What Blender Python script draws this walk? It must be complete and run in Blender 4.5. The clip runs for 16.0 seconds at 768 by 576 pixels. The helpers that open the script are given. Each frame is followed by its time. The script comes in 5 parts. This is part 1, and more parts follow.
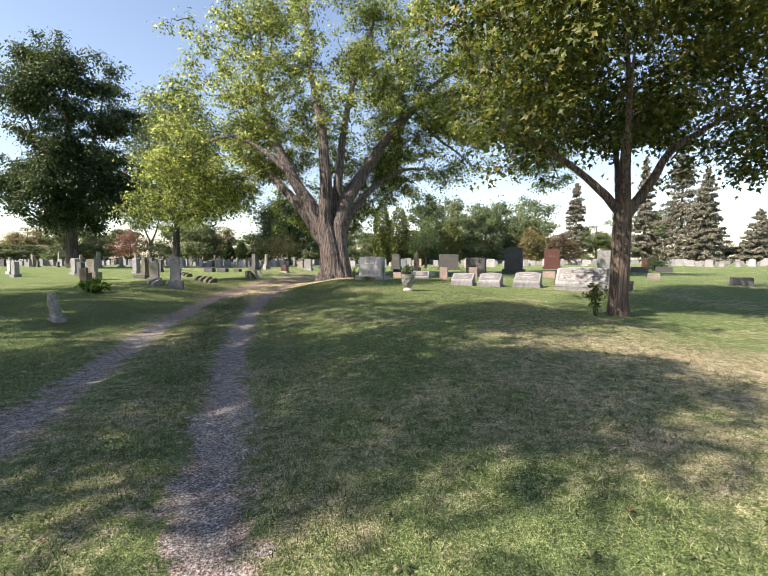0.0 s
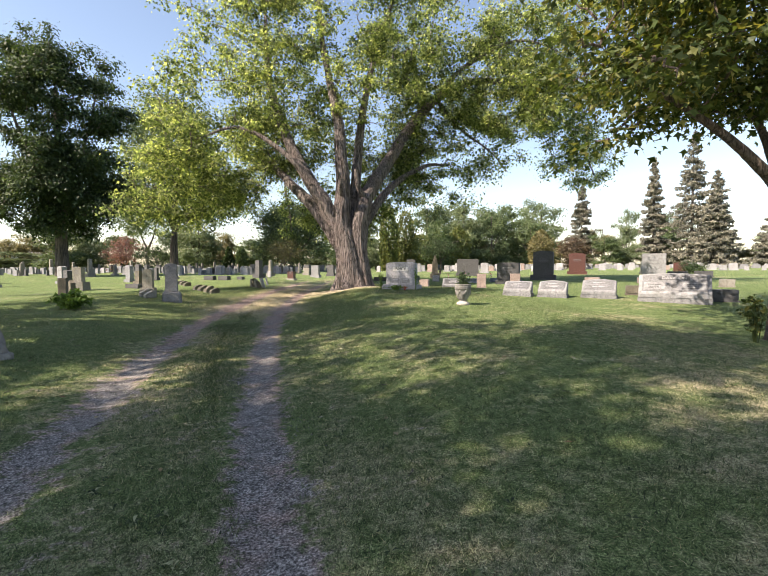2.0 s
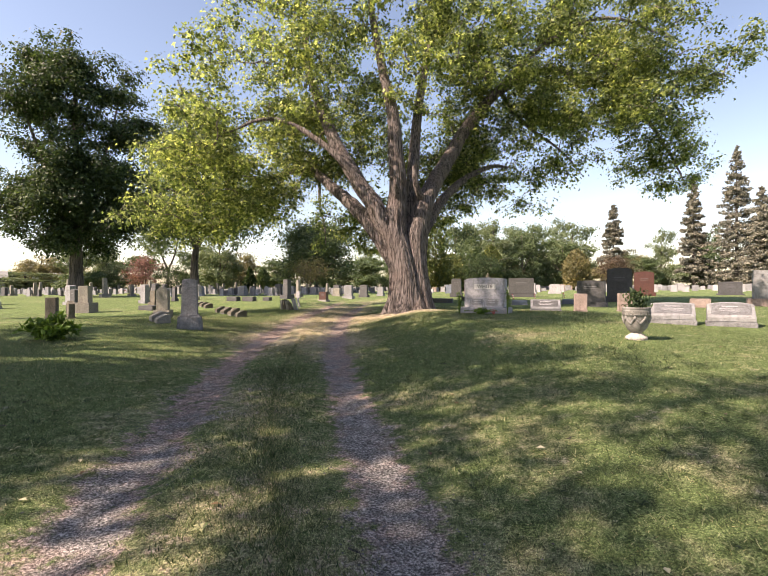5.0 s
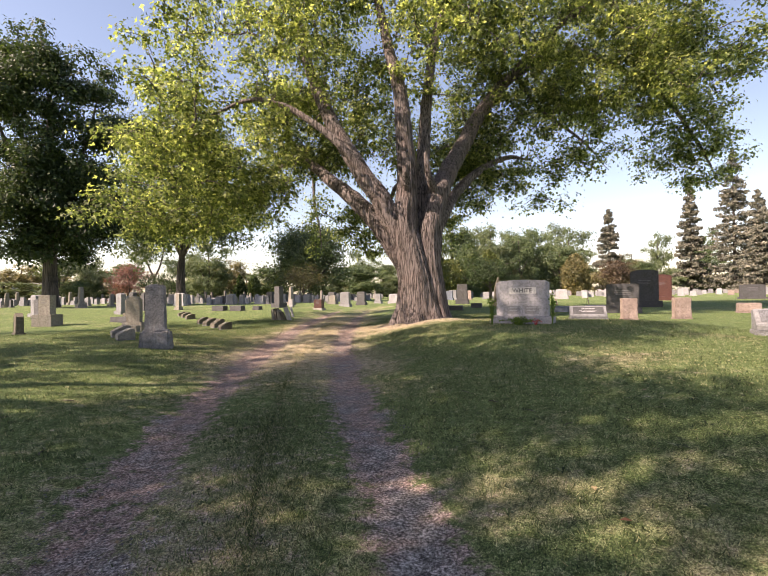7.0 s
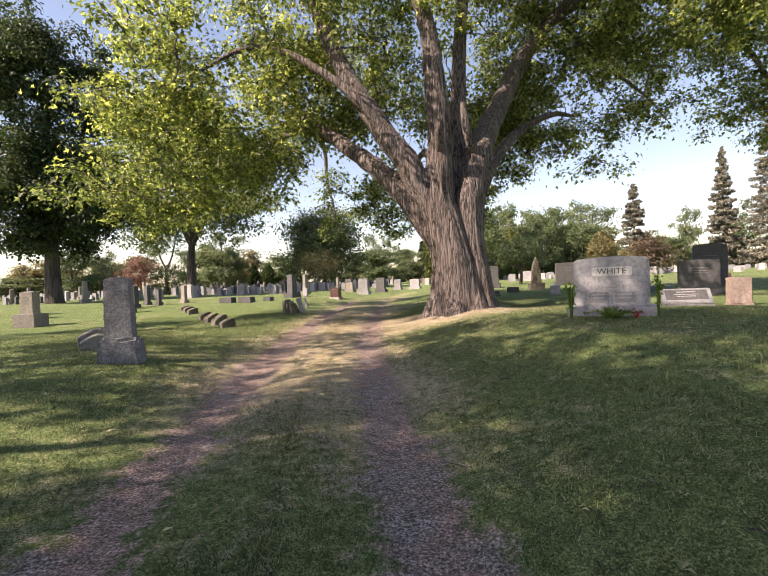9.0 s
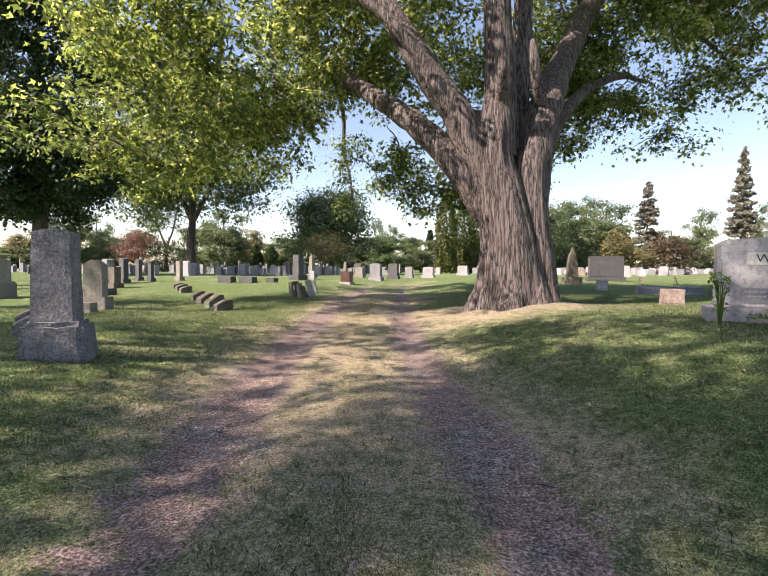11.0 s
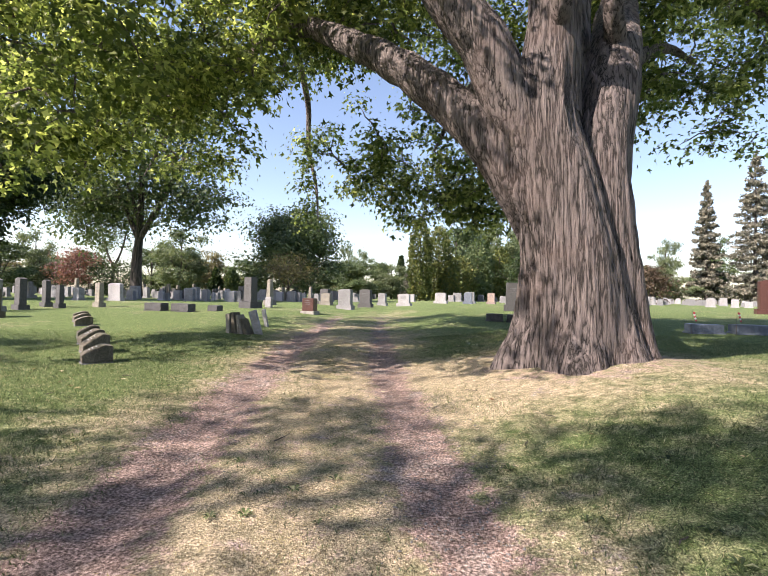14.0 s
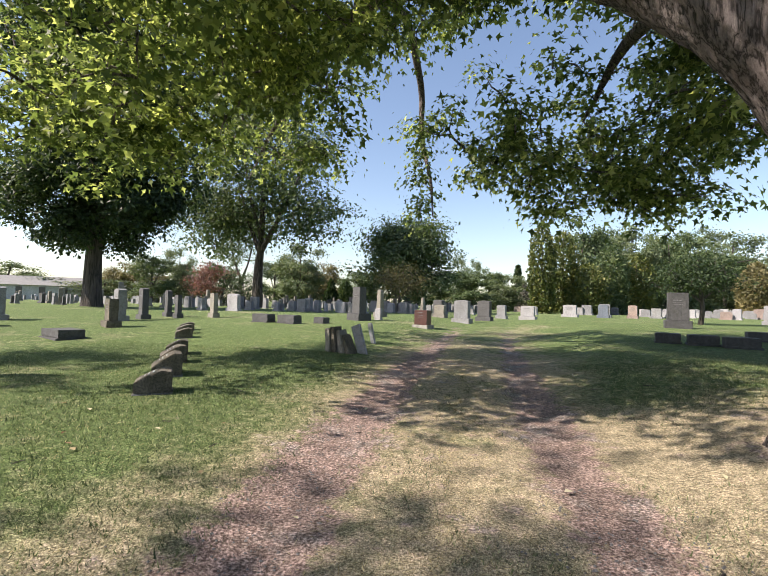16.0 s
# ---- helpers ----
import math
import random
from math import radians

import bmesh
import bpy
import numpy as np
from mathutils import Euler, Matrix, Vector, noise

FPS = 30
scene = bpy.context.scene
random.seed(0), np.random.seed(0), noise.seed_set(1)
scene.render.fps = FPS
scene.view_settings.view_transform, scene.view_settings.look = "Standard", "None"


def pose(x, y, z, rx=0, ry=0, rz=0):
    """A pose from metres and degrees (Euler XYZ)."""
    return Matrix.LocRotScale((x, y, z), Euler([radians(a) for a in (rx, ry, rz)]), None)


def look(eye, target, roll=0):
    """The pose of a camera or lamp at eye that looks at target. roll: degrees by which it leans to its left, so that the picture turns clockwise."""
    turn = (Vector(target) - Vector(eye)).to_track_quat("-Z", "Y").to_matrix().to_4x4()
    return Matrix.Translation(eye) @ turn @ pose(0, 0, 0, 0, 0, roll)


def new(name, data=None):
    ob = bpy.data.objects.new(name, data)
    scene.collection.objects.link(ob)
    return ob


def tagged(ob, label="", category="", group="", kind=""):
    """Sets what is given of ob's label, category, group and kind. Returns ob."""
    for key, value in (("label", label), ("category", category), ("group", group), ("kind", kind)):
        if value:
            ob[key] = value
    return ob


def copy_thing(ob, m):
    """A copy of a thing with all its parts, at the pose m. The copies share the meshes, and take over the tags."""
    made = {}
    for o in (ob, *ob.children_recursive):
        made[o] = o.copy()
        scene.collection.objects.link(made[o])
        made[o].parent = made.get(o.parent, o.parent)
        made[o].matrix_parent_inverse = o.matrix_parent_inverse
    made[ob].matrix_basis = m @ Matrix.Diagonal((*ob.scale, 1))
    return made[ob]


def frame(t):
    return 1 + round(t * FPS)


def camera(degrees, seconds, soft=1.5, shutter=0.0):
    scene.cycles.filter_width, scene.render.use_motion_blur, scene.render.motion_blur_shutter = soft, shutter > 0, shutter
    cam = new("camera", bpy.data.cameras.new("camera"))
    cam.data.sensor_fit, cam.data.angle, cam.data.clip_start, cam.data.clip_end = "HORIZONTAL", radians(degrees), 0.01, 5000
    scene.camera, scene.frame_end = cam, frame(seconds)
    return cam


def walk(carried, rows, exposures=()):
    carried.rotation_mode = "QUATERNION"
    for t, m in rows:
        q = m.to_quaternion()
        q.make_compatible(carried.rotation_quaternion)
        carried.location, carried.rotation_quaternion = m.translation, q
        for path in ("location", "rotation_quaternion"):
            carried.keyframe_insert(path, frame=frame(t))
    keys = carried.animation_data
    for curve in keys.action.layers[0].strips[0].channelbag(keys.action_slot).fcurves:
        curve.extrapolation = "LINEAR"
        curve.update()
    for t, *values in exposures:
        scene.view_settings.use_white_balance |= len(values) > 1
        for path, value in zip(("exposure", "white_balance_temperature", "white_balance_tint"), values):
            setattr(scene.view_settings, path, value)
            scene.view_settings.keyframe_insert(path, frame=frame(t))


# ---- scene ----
cam = camera(80.3, 16.0, 0.5)
PATH = [
    (0, (1.302, -1.173, 1.777), (1.229, 0.662, 1.662), 0.1),
    (0.5, (0.907, -0.27, 1.731), (0.776, 1.564, 1.637), 0.1),
    (1, (0.594, 0.484, 1.737), (0.524, 2.321, 1.648), 1.0),
    (1.5, (0.265, 1.315, 1.769), (0.216, 3.152, 1.681), 0.9),
    (2, (-0.165, 1.889, 1.8), (-0.232, 3.725, 1.707), -0.3),
    (2.5, (-0.423, 2.556, 1.758), (-0.462, 4.394, 1.683), -1.6),
    (3, (-0.804, 3.284, 1.733), (-0.881, 5.123, 1.692), -3.1),
    (3.5, (-1.11, 3.867, 1.782), (-1.189, 5.705, 1.764), -2.3),
    (4, (-1.511, 4.706, 1.722), (-1.61, 6.543, 1.683), -0.8),
    (4.2, (-1.703, 5.024, 1.696), (-1.848, 6.859, 1.651), -0.5),
    (6.3, (-2.656, 7.58, 1.623), (-2.754, 9.415, 1.704), 0.2),
    (6.5, (-2.737, 7.89, 1.625), (-2.83, 9.727, 1.661), 0.1),
    (7, (-2.984, 8.611, 1.602), (-3.087, 10.448, 1.627), -0.8),
    (7.5, (-3.127, 9.325, 1.582), (-3.209, 11.161, 1.516), -1.0),
    (8, (-3.295, 10.124, 1.612), (-3.447, 11.955, 1.528), -1.8),
    (8.5, (-3.521, 10.764, 1.65), (-3.692, 12.595, 1.576), -1.9),
    (9, (-3.603, 11.433, 1.66), (-3.769, 13.265, 1.627), -2.4),
    (9.2, (-3.67, 11.686, 1.679), (-3.881, 13.514, 1.662), -2.9),
    (11.3, (-4.682, 14.434, 1.472), (-4.849, 16.264, 1.384), 0.5),
    (11.5, (-4.692, 14.761, 1.476), (-4.854, 16.591, 1.386), -0.2),
    (12, (-4.825, 15.418, 1.494), (-5.027, 17.247, 1.455), -0.3),
    (12.5, (-4.83, 16.132, 1.49), (-4.907, 17.969, 1.459), 1.1),
    (13, (-4.92, 16.915, 1.522), (-5.009, 18.752, 1.505), 0.4),
    (13.5, (-5.106, 17.609, 1.539), (-5.197, 19.447, 1.537), 0.3),
    (14, (-5.181, 18.246, 1.524), (-5.226, 20.085, 1.552), 1.1),
    (14.5, (-5.343, 18.892, 1.512), (-5.434, 20.729, 1.535), 1.4),
    (15, (-5.527, 19.461, 1.531), (-5.58, 21.3, 1.528), 1.3),
    (15.5, (-5.605, 19.995, 1.613), (-5.905, 21.81, 1.65), -0.1),
    (16, (-5.706, 20.706, 1.518), (-6.193, 22.478, 1.583), 1.4),
]
EXPOSURE = [(0, 1.4, 7300, 15), (3, 1.5, 7600, 16), (6.5, 1.4, 8000, 25), (9, 1.4, 7900, 24), (12, 1.45, 6950, 21), (14, 1.45, 6950, 20), (16, 1.15, 6900, 15)]
walk(cam, [(t, look(eye, target, roll)) for t, eye, target, roll in PATH], EXPOSURE)

# ---- light ----
SUN_EL, SUN_TO = 44.0, (-0.88, -0.47)
world = bpy.data.worlds.new("world")
scene.world = world
world.use_nodes = True
wn = world.node_tree.nodes
sky = wn.new("ShaderNodeTexSky")
sky.sky_type, sky.sun_disc = "NISHITA", False
sky.sun_elevation, sky.sun_rotation = radians(SUN_EL), math.atan2(SUN_TO[0], SUN_TO[1])
sky.air_density, sky.dust_density, sky.ozone_density = 1.0, 0.8, 1.2
wn["Background"].inputs["Strength"].default_value = 0.102
world.node_tree.links.new(sky.outputs[0], wn["Background"].inputs["Color"])
sun = new("sun", bpy.data.lights.new("sun", "SUN"))
sun.data.energy, sun.data.angle, sun.data.color = 5.0, radians(0.53), (1.0, 0.93, 0.82)
aim = Vector((SUN_TO[0], SUN_TO[1], 0)).normalized() * math.cos(radians(SUN_EL)) + Vector((0, 0, math.sin(radians(SUN_EL))))
sun.matrix_world = Matrix.Translation((0, 0, 40)) @ aim.to_track_quat("Z", "Y").to_matrix().to_4x4()


# ---- materials ----
def mat(name, build):
    m = bpy.data.materials.new(name)
    m.use_nodes = True
    nt = m.node_tree
    build(nt, nt.nodes["Principled BSDF"])
    return m


def nd(nt, kind, **inputs):
    n = nt.nodes.new(kind)
    for k, v in inputs.items():
        n.inputs[k.replace("_", " ")].default_value = v
    return n


def tex(nt, scale, detail=4.0, rough=0.6, stretch=None, space="Object"):
    """A noise in metres; stretch scales the axes."""
    tc = nt.nodes.new("ShaderNodeTexCoord")
    mp = nt.nodes.new("ShaderNodeMapping")
    mp.inputs["Scale"].default_value = stretch or (1, 1, 1)
    n = nd(nt, "ShaderNodeTexNoise", Scale=scale, Detail=detail, Roughness=rough)
    nt.links.new(tc.outputs[space], mp.inputs[0])
    nt.links.new(mp.outputs[0], n.inputs["Vector"])
    return n.outputs["Fac"]


def ramp(nt, fac, *stops):
    r = nt.nodes.new("ShaderNodeValToRGB")
    e = r.color_ramp.elements
    while len(e) < len(stops):
        e.new(0.5)
    for i, (p, c) in enumerate(stops):
        e[i].position = p
        e[i].color = (*c, 1) if len(c) == 3 else c
    nt.links.new(fac, r.inputs[0])
    return r.outputs[0]


def mixc(nt, fac, a, b, mode="MIX"):
    m = nt.nodes.new("ShaderNodeMix")
    m.data_type, m.blend_type = "RGBA", mode
    for sock, v in ((m.inputs[0], fac), (m.inputs[6], a), (m.inputs[7], b)):
        if isinstance(v, (int, float)):
            sock.default_value = v
        elif isinstance(v, tuple):
            sock.default_value = (*v, 1)
        else:
            nt.links.new(v, sock)
    return m.outputs[2]


def math_n(nt, op, a, b):
    m = nt.nodes.new("ShaderNodeMath")
    m.operation, m.use_clamp = op, False
    for sock, v in zip(m.inputs, (a, b)):
        if isinstance(v, (int, float)):
            sock.default_value = v
        else:
            nt.links.new(v, sock)
    return m.outputs[0]


def bump(nt, bsdf, height, strength, dist):
    b = nd(nt, "ShaderNodeBump", Strength=strength, Distance=dist)
    nt.links.new(height, b.inputs["Height"])
    nt.links.new(b.outputs[0], bsdf.inputs["Normal"])


def plain_mat(name, colour, rough):
    def build(nt, p):
        p.inputs["Base Color"].default_value = (*colour, 1)
        p.inputs["Roughness"].default_value = rough
    return mat(name, build)


def leaf_mat(name, dark, mid, light, through_light=0.45, mid_at=0.55, tint=(1.35, 1.3, 0.6)):
    def build(nt, p):
        isl = nt.nodes.new("ShaderNodeNewGeometry").outputs["Random Per Island"]
        col = ramp(nt, isl, (0.0, dark), (mid_at, mid), (1.0, light))
        big = ramp(nt, tex(nt, 0.35, 3), (0.3, (0.62, 0.66, 0.6)), (0.7, (1.2, 1.15, 1.0)))
        col = mixc(nt, 1.0, col, big, "MULTIPLY")
        p.inputs["Roughness"].default_value = 0.5
        p.inputs["Specular IOR Level"].default_value = 0.35
        nt.links.new(col, p.inputs["Base Color"])
        tr = nt.nodes.new("ShaderNodeBsdfTranslucent")
        nt.links.new(mixc(nt, 1.0, col, tint, "MULTIPLY"), tr.inputs["Color"])
        mx = nt.nodes.new("ShaderNodeMixShader")
        mx.inputs[0].default_value = through_light
        nt.links.new(p.outputs[0], mx.inputs[1])
        nt.links.new(tr.outputs[0], mx.inputs[2])
        nt.links.new(mx.outputs[0], nt.nodes["Material Output"].inputs["Surface"])
    return mat(name, build)


def bark_mat(name, dark, light, red=(0.2, 0.13, 0.1), furrow=20.0):
    def build(nt, p):
        # long thin fissures between flat plates, dark in colour and recessed by the bump
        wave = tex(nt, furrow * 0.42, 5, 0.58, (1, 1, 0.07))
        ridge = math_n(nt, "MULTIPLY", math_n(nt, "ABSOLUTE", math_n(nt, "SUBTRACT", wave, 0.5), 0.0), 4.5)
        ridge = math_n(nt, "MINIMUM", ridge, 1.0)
        plate = tex(nt, furrow, 6, 0.7, (1, 1, 0.09))
        fine = tex(nt, furrow * 5, 4, 0.7, (1, 1, 0.3))
        patch = tex(nt, 1.3, 3, 0.6)
        body = ramp(nt, plate, (0.34, tuple(0.6 * b for b in light)), (0.5, tuple(0.9 * b for b in light)), (0.66, tuple(1.15 * b for b in light)))
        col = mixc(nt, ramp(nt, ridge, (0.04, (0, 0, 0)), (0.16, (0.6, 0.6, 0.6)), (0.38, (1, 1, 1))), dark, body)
        col = mixc(nt, ramp(nt, patch, (0.5, (0, 0, 0)), (0.75, (0.4, 0.4, 0.4))), col, red)
        col = mixc(nt, 0.5, col, ramp(nt, fine, (0.3, (0.55, 0.55, 0.55)), (0.7, (1.3, 1.3, 1.3))), "MULTIPLY")
        nt.links.new(col, p.inputs["Base Color"])
        p.inputs["Roughness"].default_value = 0.92
        h = math_n(nt, "ADD", math_n(nt, "ADD", math_n(nt, "MULTIPLY", ridge, 0.6), plate), math_n(nt, "MULTIPLY", fine, 0.3))
        bump(nt, p, h, 1.0, 0.16)
    return mat(name, build)


def stone_mat(name, base, speck, rough=0.6, grain=260.0, stain=(0.55, 0.55, 0.5), stain_amount=0.45, relief=0.004):
    def build(nt, p):
        g = tex(nt, grain, 2, 0.8)
        col = ramp(nt, g, (0.35, tuple(0.78 * c for c in speck)), (0.6, tuple(0.78 * c for c in base)))
        s = tex(nt, 3.2, 5, 0.65, (1, 1, 0.55))
        k = nt.nodes.new("ShaderNodeObjectInfo").outputs["Random"]
        col = mixc(nt, 1.0, col, ramp(nt, k, (0, (0.86, 0.86, 0.86)), (1, (1.1, 1.09, 1.06))), "MULTIPLY")
        blot = tex(nt, 13, 5, 0.75)
        col = mixc(nt, 1.0, col, ramp(nt, blot, (0.36, (0.62, 0.62, 0.6)), (0.52, (1.0, 1.0, 1.0)), (0.72, (1.18, 1.18, 1.18))), "MULTIPLY")
        col = mixc(nt, 1.0, col, ramp(nt, s, (0.32, tuple(1 - stain_amount * (1 - c) for c in stain)), (0.62, (1.0, 1.0, 1.0))), "MULTIPLY")
        nt.links.new(col, p.inputs["Base Color"])
        p.inputs["Roughness"].default_value = rough
        bump(nt, p, math_n(nt, "ADD", tex(nt, 22, 5, 0.7), math_n(nt, "MULTIPLY", g, 0.3)), 0.8, relief)
    return mat(name, build)


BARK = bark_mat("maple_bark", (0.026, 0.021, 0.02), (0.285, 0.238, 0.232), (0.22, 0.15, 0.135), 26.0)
BARK_DARK = bark_mat("dark_bark", (0.03, 0.026, 0.024), (0.13, 0.11, 0.1), (0.1, 0.07, 0.06), 18)
BARK_RED = bark_mat("reddish_bark", (0.06, 0.045, 0.038), (0.22, 0.165, 0.14), (0.19, 0.11, 0.085), 20)
LEAF_MAPLE = leaf_mat("silver_maple_leaf", (0.042, 0.064, 0.032), (0.145, 0.185, 0.085), (0.42, 0.45, 0.25), 0.63, 0.6, (1.7, 1.75, 0.95))
LEAF_NEAR = leaf_mat("turning_leaf", (0.036, 0.058, 0.022), (0.08, 0.115, 0.04), (0.21, 0.195, 0.07))
LEAF_DARK = leaf_mat("dark_maple_leaf", (0.016, 0.034, 0.018), (0.036, 0.066, 0.03), (0.075, 0.115, 0.05), 0.35)
# the next two: distance haze is mixed into the leaf colour as greyer, bluer green
LEAF_FAR = leaf_mat("far_leaf", (0.045, 0.08, 0.045), (0.09, 0.135, 0.07), (0.15, 0.19, 0.1), 0.3)
LEAF_PALE = leaf_mat("pale_leaf", (0.08, 0.115, 0.07), (0.135, 0.18, 0.11), (0.21, 0.25, 0.155), 0.3)
LEAF_TAN = leaf_mat("tan_leaf", (0.11, 0.105, 0.06), (0.17, 0.155, 0.085), (0.24, 0.21, 0.12), 0.3)
LEAF_PINK = leaf_mat("plum_leaf", (0.13, 0.06, 0.07), (0.21, 0.1, 0.115), (0.31, 0.17, 0.185), 0.3)
LEAF_RUST = leaf_mat("copper_leaf", (0.05, 0.038, 0.03), (0.085, 0.058, 0.045), (0.13, 0.085, 0.06), 0.25)
LEAF_CEDAR = leaf_mat("cedar_leaf", (0.045, 0.07, 0.025), (0.09, 0.12, 0.035), (0.17, 0.17, 0.05), 0.15)
NEEDLE = leaf_mat("blue_spruce_needle", (0.055, 0.06, 0.056), (0.165, 0.162, 0.15), (0.3, 0.288, 0.265), 0.1)
FERN = leaf_mat("fern_green", (0.05, 0.1, 0.02), (0.1, 0.19, 0.035), (0.17, 0.27, 0.06), 0.4)
PETAL = leaf_mat("red_petal", (0.35, 0.02, 0.03), (0.5, 0.03, 0.05), (0.6, 0.08, 0.1), 0.3)
GRASS_BLADE = leaf_mat("grass_blade", (0.018, 0.034, 0.014), (0.115, 0.155, 0.066), (0.48, 0.47, 0.32), 0.35, 0.76, (1.05, 1.15, 0.85))
STRAW = leaf_mat("dry_straw", (0.26, 0.2, 0.12), (0.5, 0.42, 0.27), (0.68, 0.6, 0.44), 0.25)
DEAD_LEAF = leaf_mat("fallen_leaf", (0.12, 0.05, 0.03), (0.36, 0.3, 0.2), (0.6, 0.56, 0.48), 0.2)

GRANITE = stone_mat("grey_granite", (0.36, 0.365, 0.4), (0.14, 0.145, 0.16))
GRANITE_DARK = stone_mat("weathered_dark_granite", (0.12, 0.122, 0.135), (0.045, 0.045, 0.05), 0.75)
WHITE_STONE = stone_mat("white_marble", (0.47, 0.47, 0.51), (0.3, 0.3, 0.33), 0.7, 180, (0.7, 0.68, 0.66), 0.5)
TAN_STONE = stone_mat("tan_limestone", (0.36, 0.34, 0.31), (0.18, 0.165, 0.145), 0.85, 120)
PINK_STONE = stone_mat("pink_granite", (0.46, 0.37, 0.35), (0.22, 0.15, 0.13), 0.75, 150)
RED_STONE = stone_mat("red_granite", (0.15, 0.062, 0.055), (0.06, 0.025, 0.022), 0.35, 200)
BROWN_STONE = stone_mat("lichened_brown_stone", (0.24, 0.21, 0.17), (0.09, 0.08, 0.07), 0.95, 40, (0.4, 0.42, 0.36), 0.8, 0.01)
CONCRETE = stone_mat("weathered_concrete", (0.42, 0.41, 0.4), (0.27, 0.26, 0.26), 0.9, 90, (0.3, 0.3, 0.28), 0.8, 0.008)
PANEL = stone_mat("dark_polished_panel", (0.25, 0.255, 0.28), (0.05, 0.05, 0.06), 0.5, 60)
ROUGH_FACE = stone_mat("rock_pitched_granite", (0.32, 0.325, 0.35), (0.13, 0.13, 0.145), 0.9, 45, (0.5, 0.5, 0.5), 0.6, 0.02)
INK = plain_mat("cut_lettering", (0.05, 0.05, 0.055), 0.8)
SOFT_INK = plain_mat("worn_lettering", (0.15, 0.15, 0.165), 0.85)
PALE_INK = plain_mat("pale_lettering", (0.33, 0.33, 0.35), 0.85)
BLUE_BRONZE = stone_mat("blue_grey_granite", (0.2, 0.24, 0.32), (0.09, 0.11, 0.15), 0.5)
GRAVEL = stone_mat("grey_gravel", (0.27, 0.26, 0.27), (0.13, 0.125, 0.13), 0.9, 60)
SIDING = stone_mat("white_siding", (0.7, 0.72, 0.75), (0.64, 0.66, 0.7), 0.7, 20)
SHINGLE = stone_mat("grey_shingle", (0.3, 0.3, 0.31), (0.2, 0.2, 0.21), 0.9, 12)
PANE = plain_mat("window_pane", (0.05, 0.06, 0.07), 0.1)


def ground_build(nt, p):
    wear = nt.nodes.new("ShaderNodeAttribute")
    wear.attribute_name = "wear"
    wear = wear.outputs["Fac"]
    dry = nt.nodes.new("ShaderNodeAttribute")
    dry.attribute_name = "dry"
    dry = dry.outputs["Fac"]
    n_big, n_mid = tex(nt, 0.33, 4, 0.6), tex(nt, 1.9, 5, 0.65)
    n_tuft, n_fine, n_blade = tex(nt, 9, 4, 0.7), tex(nt, 55, 3, 0.7), tex(nt, 150, 3, 0.75, (1, 0.55, 1))
    green = ramp(nt, n_blade, (0.34, (0.032, 0.055, 0.024)), (0.5, (0.12, 0.175, 0.066)), (0.64, (0.29, 0.345, 0.165)))
    straw = ramp(nt, n_blade, (0.34, (0.13, 0.1, 0.065)), (0.5, (0.39, 0.325, 0.23)), (0.64, (0.68, 0.59, 0.45)))
    k = math_n(nt, "ADD", math_n(nt, "MULTIPLY", n_big, 0.6), math_n(nt, "MULTIPLY", n_mid, 0.42))
    k = math_n(nt, "ADD", k, math_n(nt, "MULTIPLY", n_tuft, 0.35))
    k = math_n(nt, "ADD", k, math_n(nt, "MULTIPLY", dry, 0.36))
    col = mixc(nt, ramp(nt, k, (0.73, (0, 0, 0)), (0.99, (0.95, 0.95, 0.95))), green, straw)
    dirt = ramp(nt, n_fine, (0.34, (0.19, 0.135, 0.12)), (0.52, (0.29, 0.213, 0.193)), (0.66, (0.42, 0.33, 0.3)))
    stones = ramp(nt, n_fine, (0.36, (0.14, 0.13, 0.128)), (0.5, (0.235, 0.22, 0.217)), (0.66, (0.39, 0.37, 0.362)))
    grit = nt.nodes.new("ShaderNodeAttribute")
    grit.attribute_name = "grit"
    lane = mixc(nt, ramp(nt, math_n(nt, "ADD", n_mid, math_n(nt, "MULTIPLY", grit.outputs["Fac"], 0.22)), (0.52, (0, 0, 0)), (0.72, (1, 1, 1))), dirt, stones)
    w = math_n(nt, "ADD", wear, math_n(nt, "MULTIPLY", math_n(nt, "SUBTRACT", math_n(nt, "ADD", n_tuft, n_mid), 1.0), 1.5))
    col = mixc(nt, ramp(nt, w, (0.34, (0, 0, 0)), (0.62, (1, 1, 1))), col, lane)
    col = mixc(nt, 1.0, col, ramp(nt, n_fine, (0.37, (0.5, 0.5, 0.5)), (0.63, (1.48, 1.47, 1.45))), "MULTIPLY")
    col = mixc(nt, 1.0, col, ramp(nt, n_tuft, (0.36, (0.66, 0.68, 0.66)), (0.64, (1.28, 1.26, 1.25))), "MULTIPLY")
    nt.links.new(col, p.inputs["Base Color"])
    p.inputs["Roughness"].default_value = 1.0
    p.inputs["Specular IOR Level"].default_value = 0.1
    h = math_n(nt, "ADD", math_n(nt, "MULTIPLY", n_blade, 0.5), math_n(nt, "ADD", n_tuft, n_fine))
    bump(nt, p, h, 0.9, 0.04)


GROUND = mat("lawn_and_lane", ground_build)


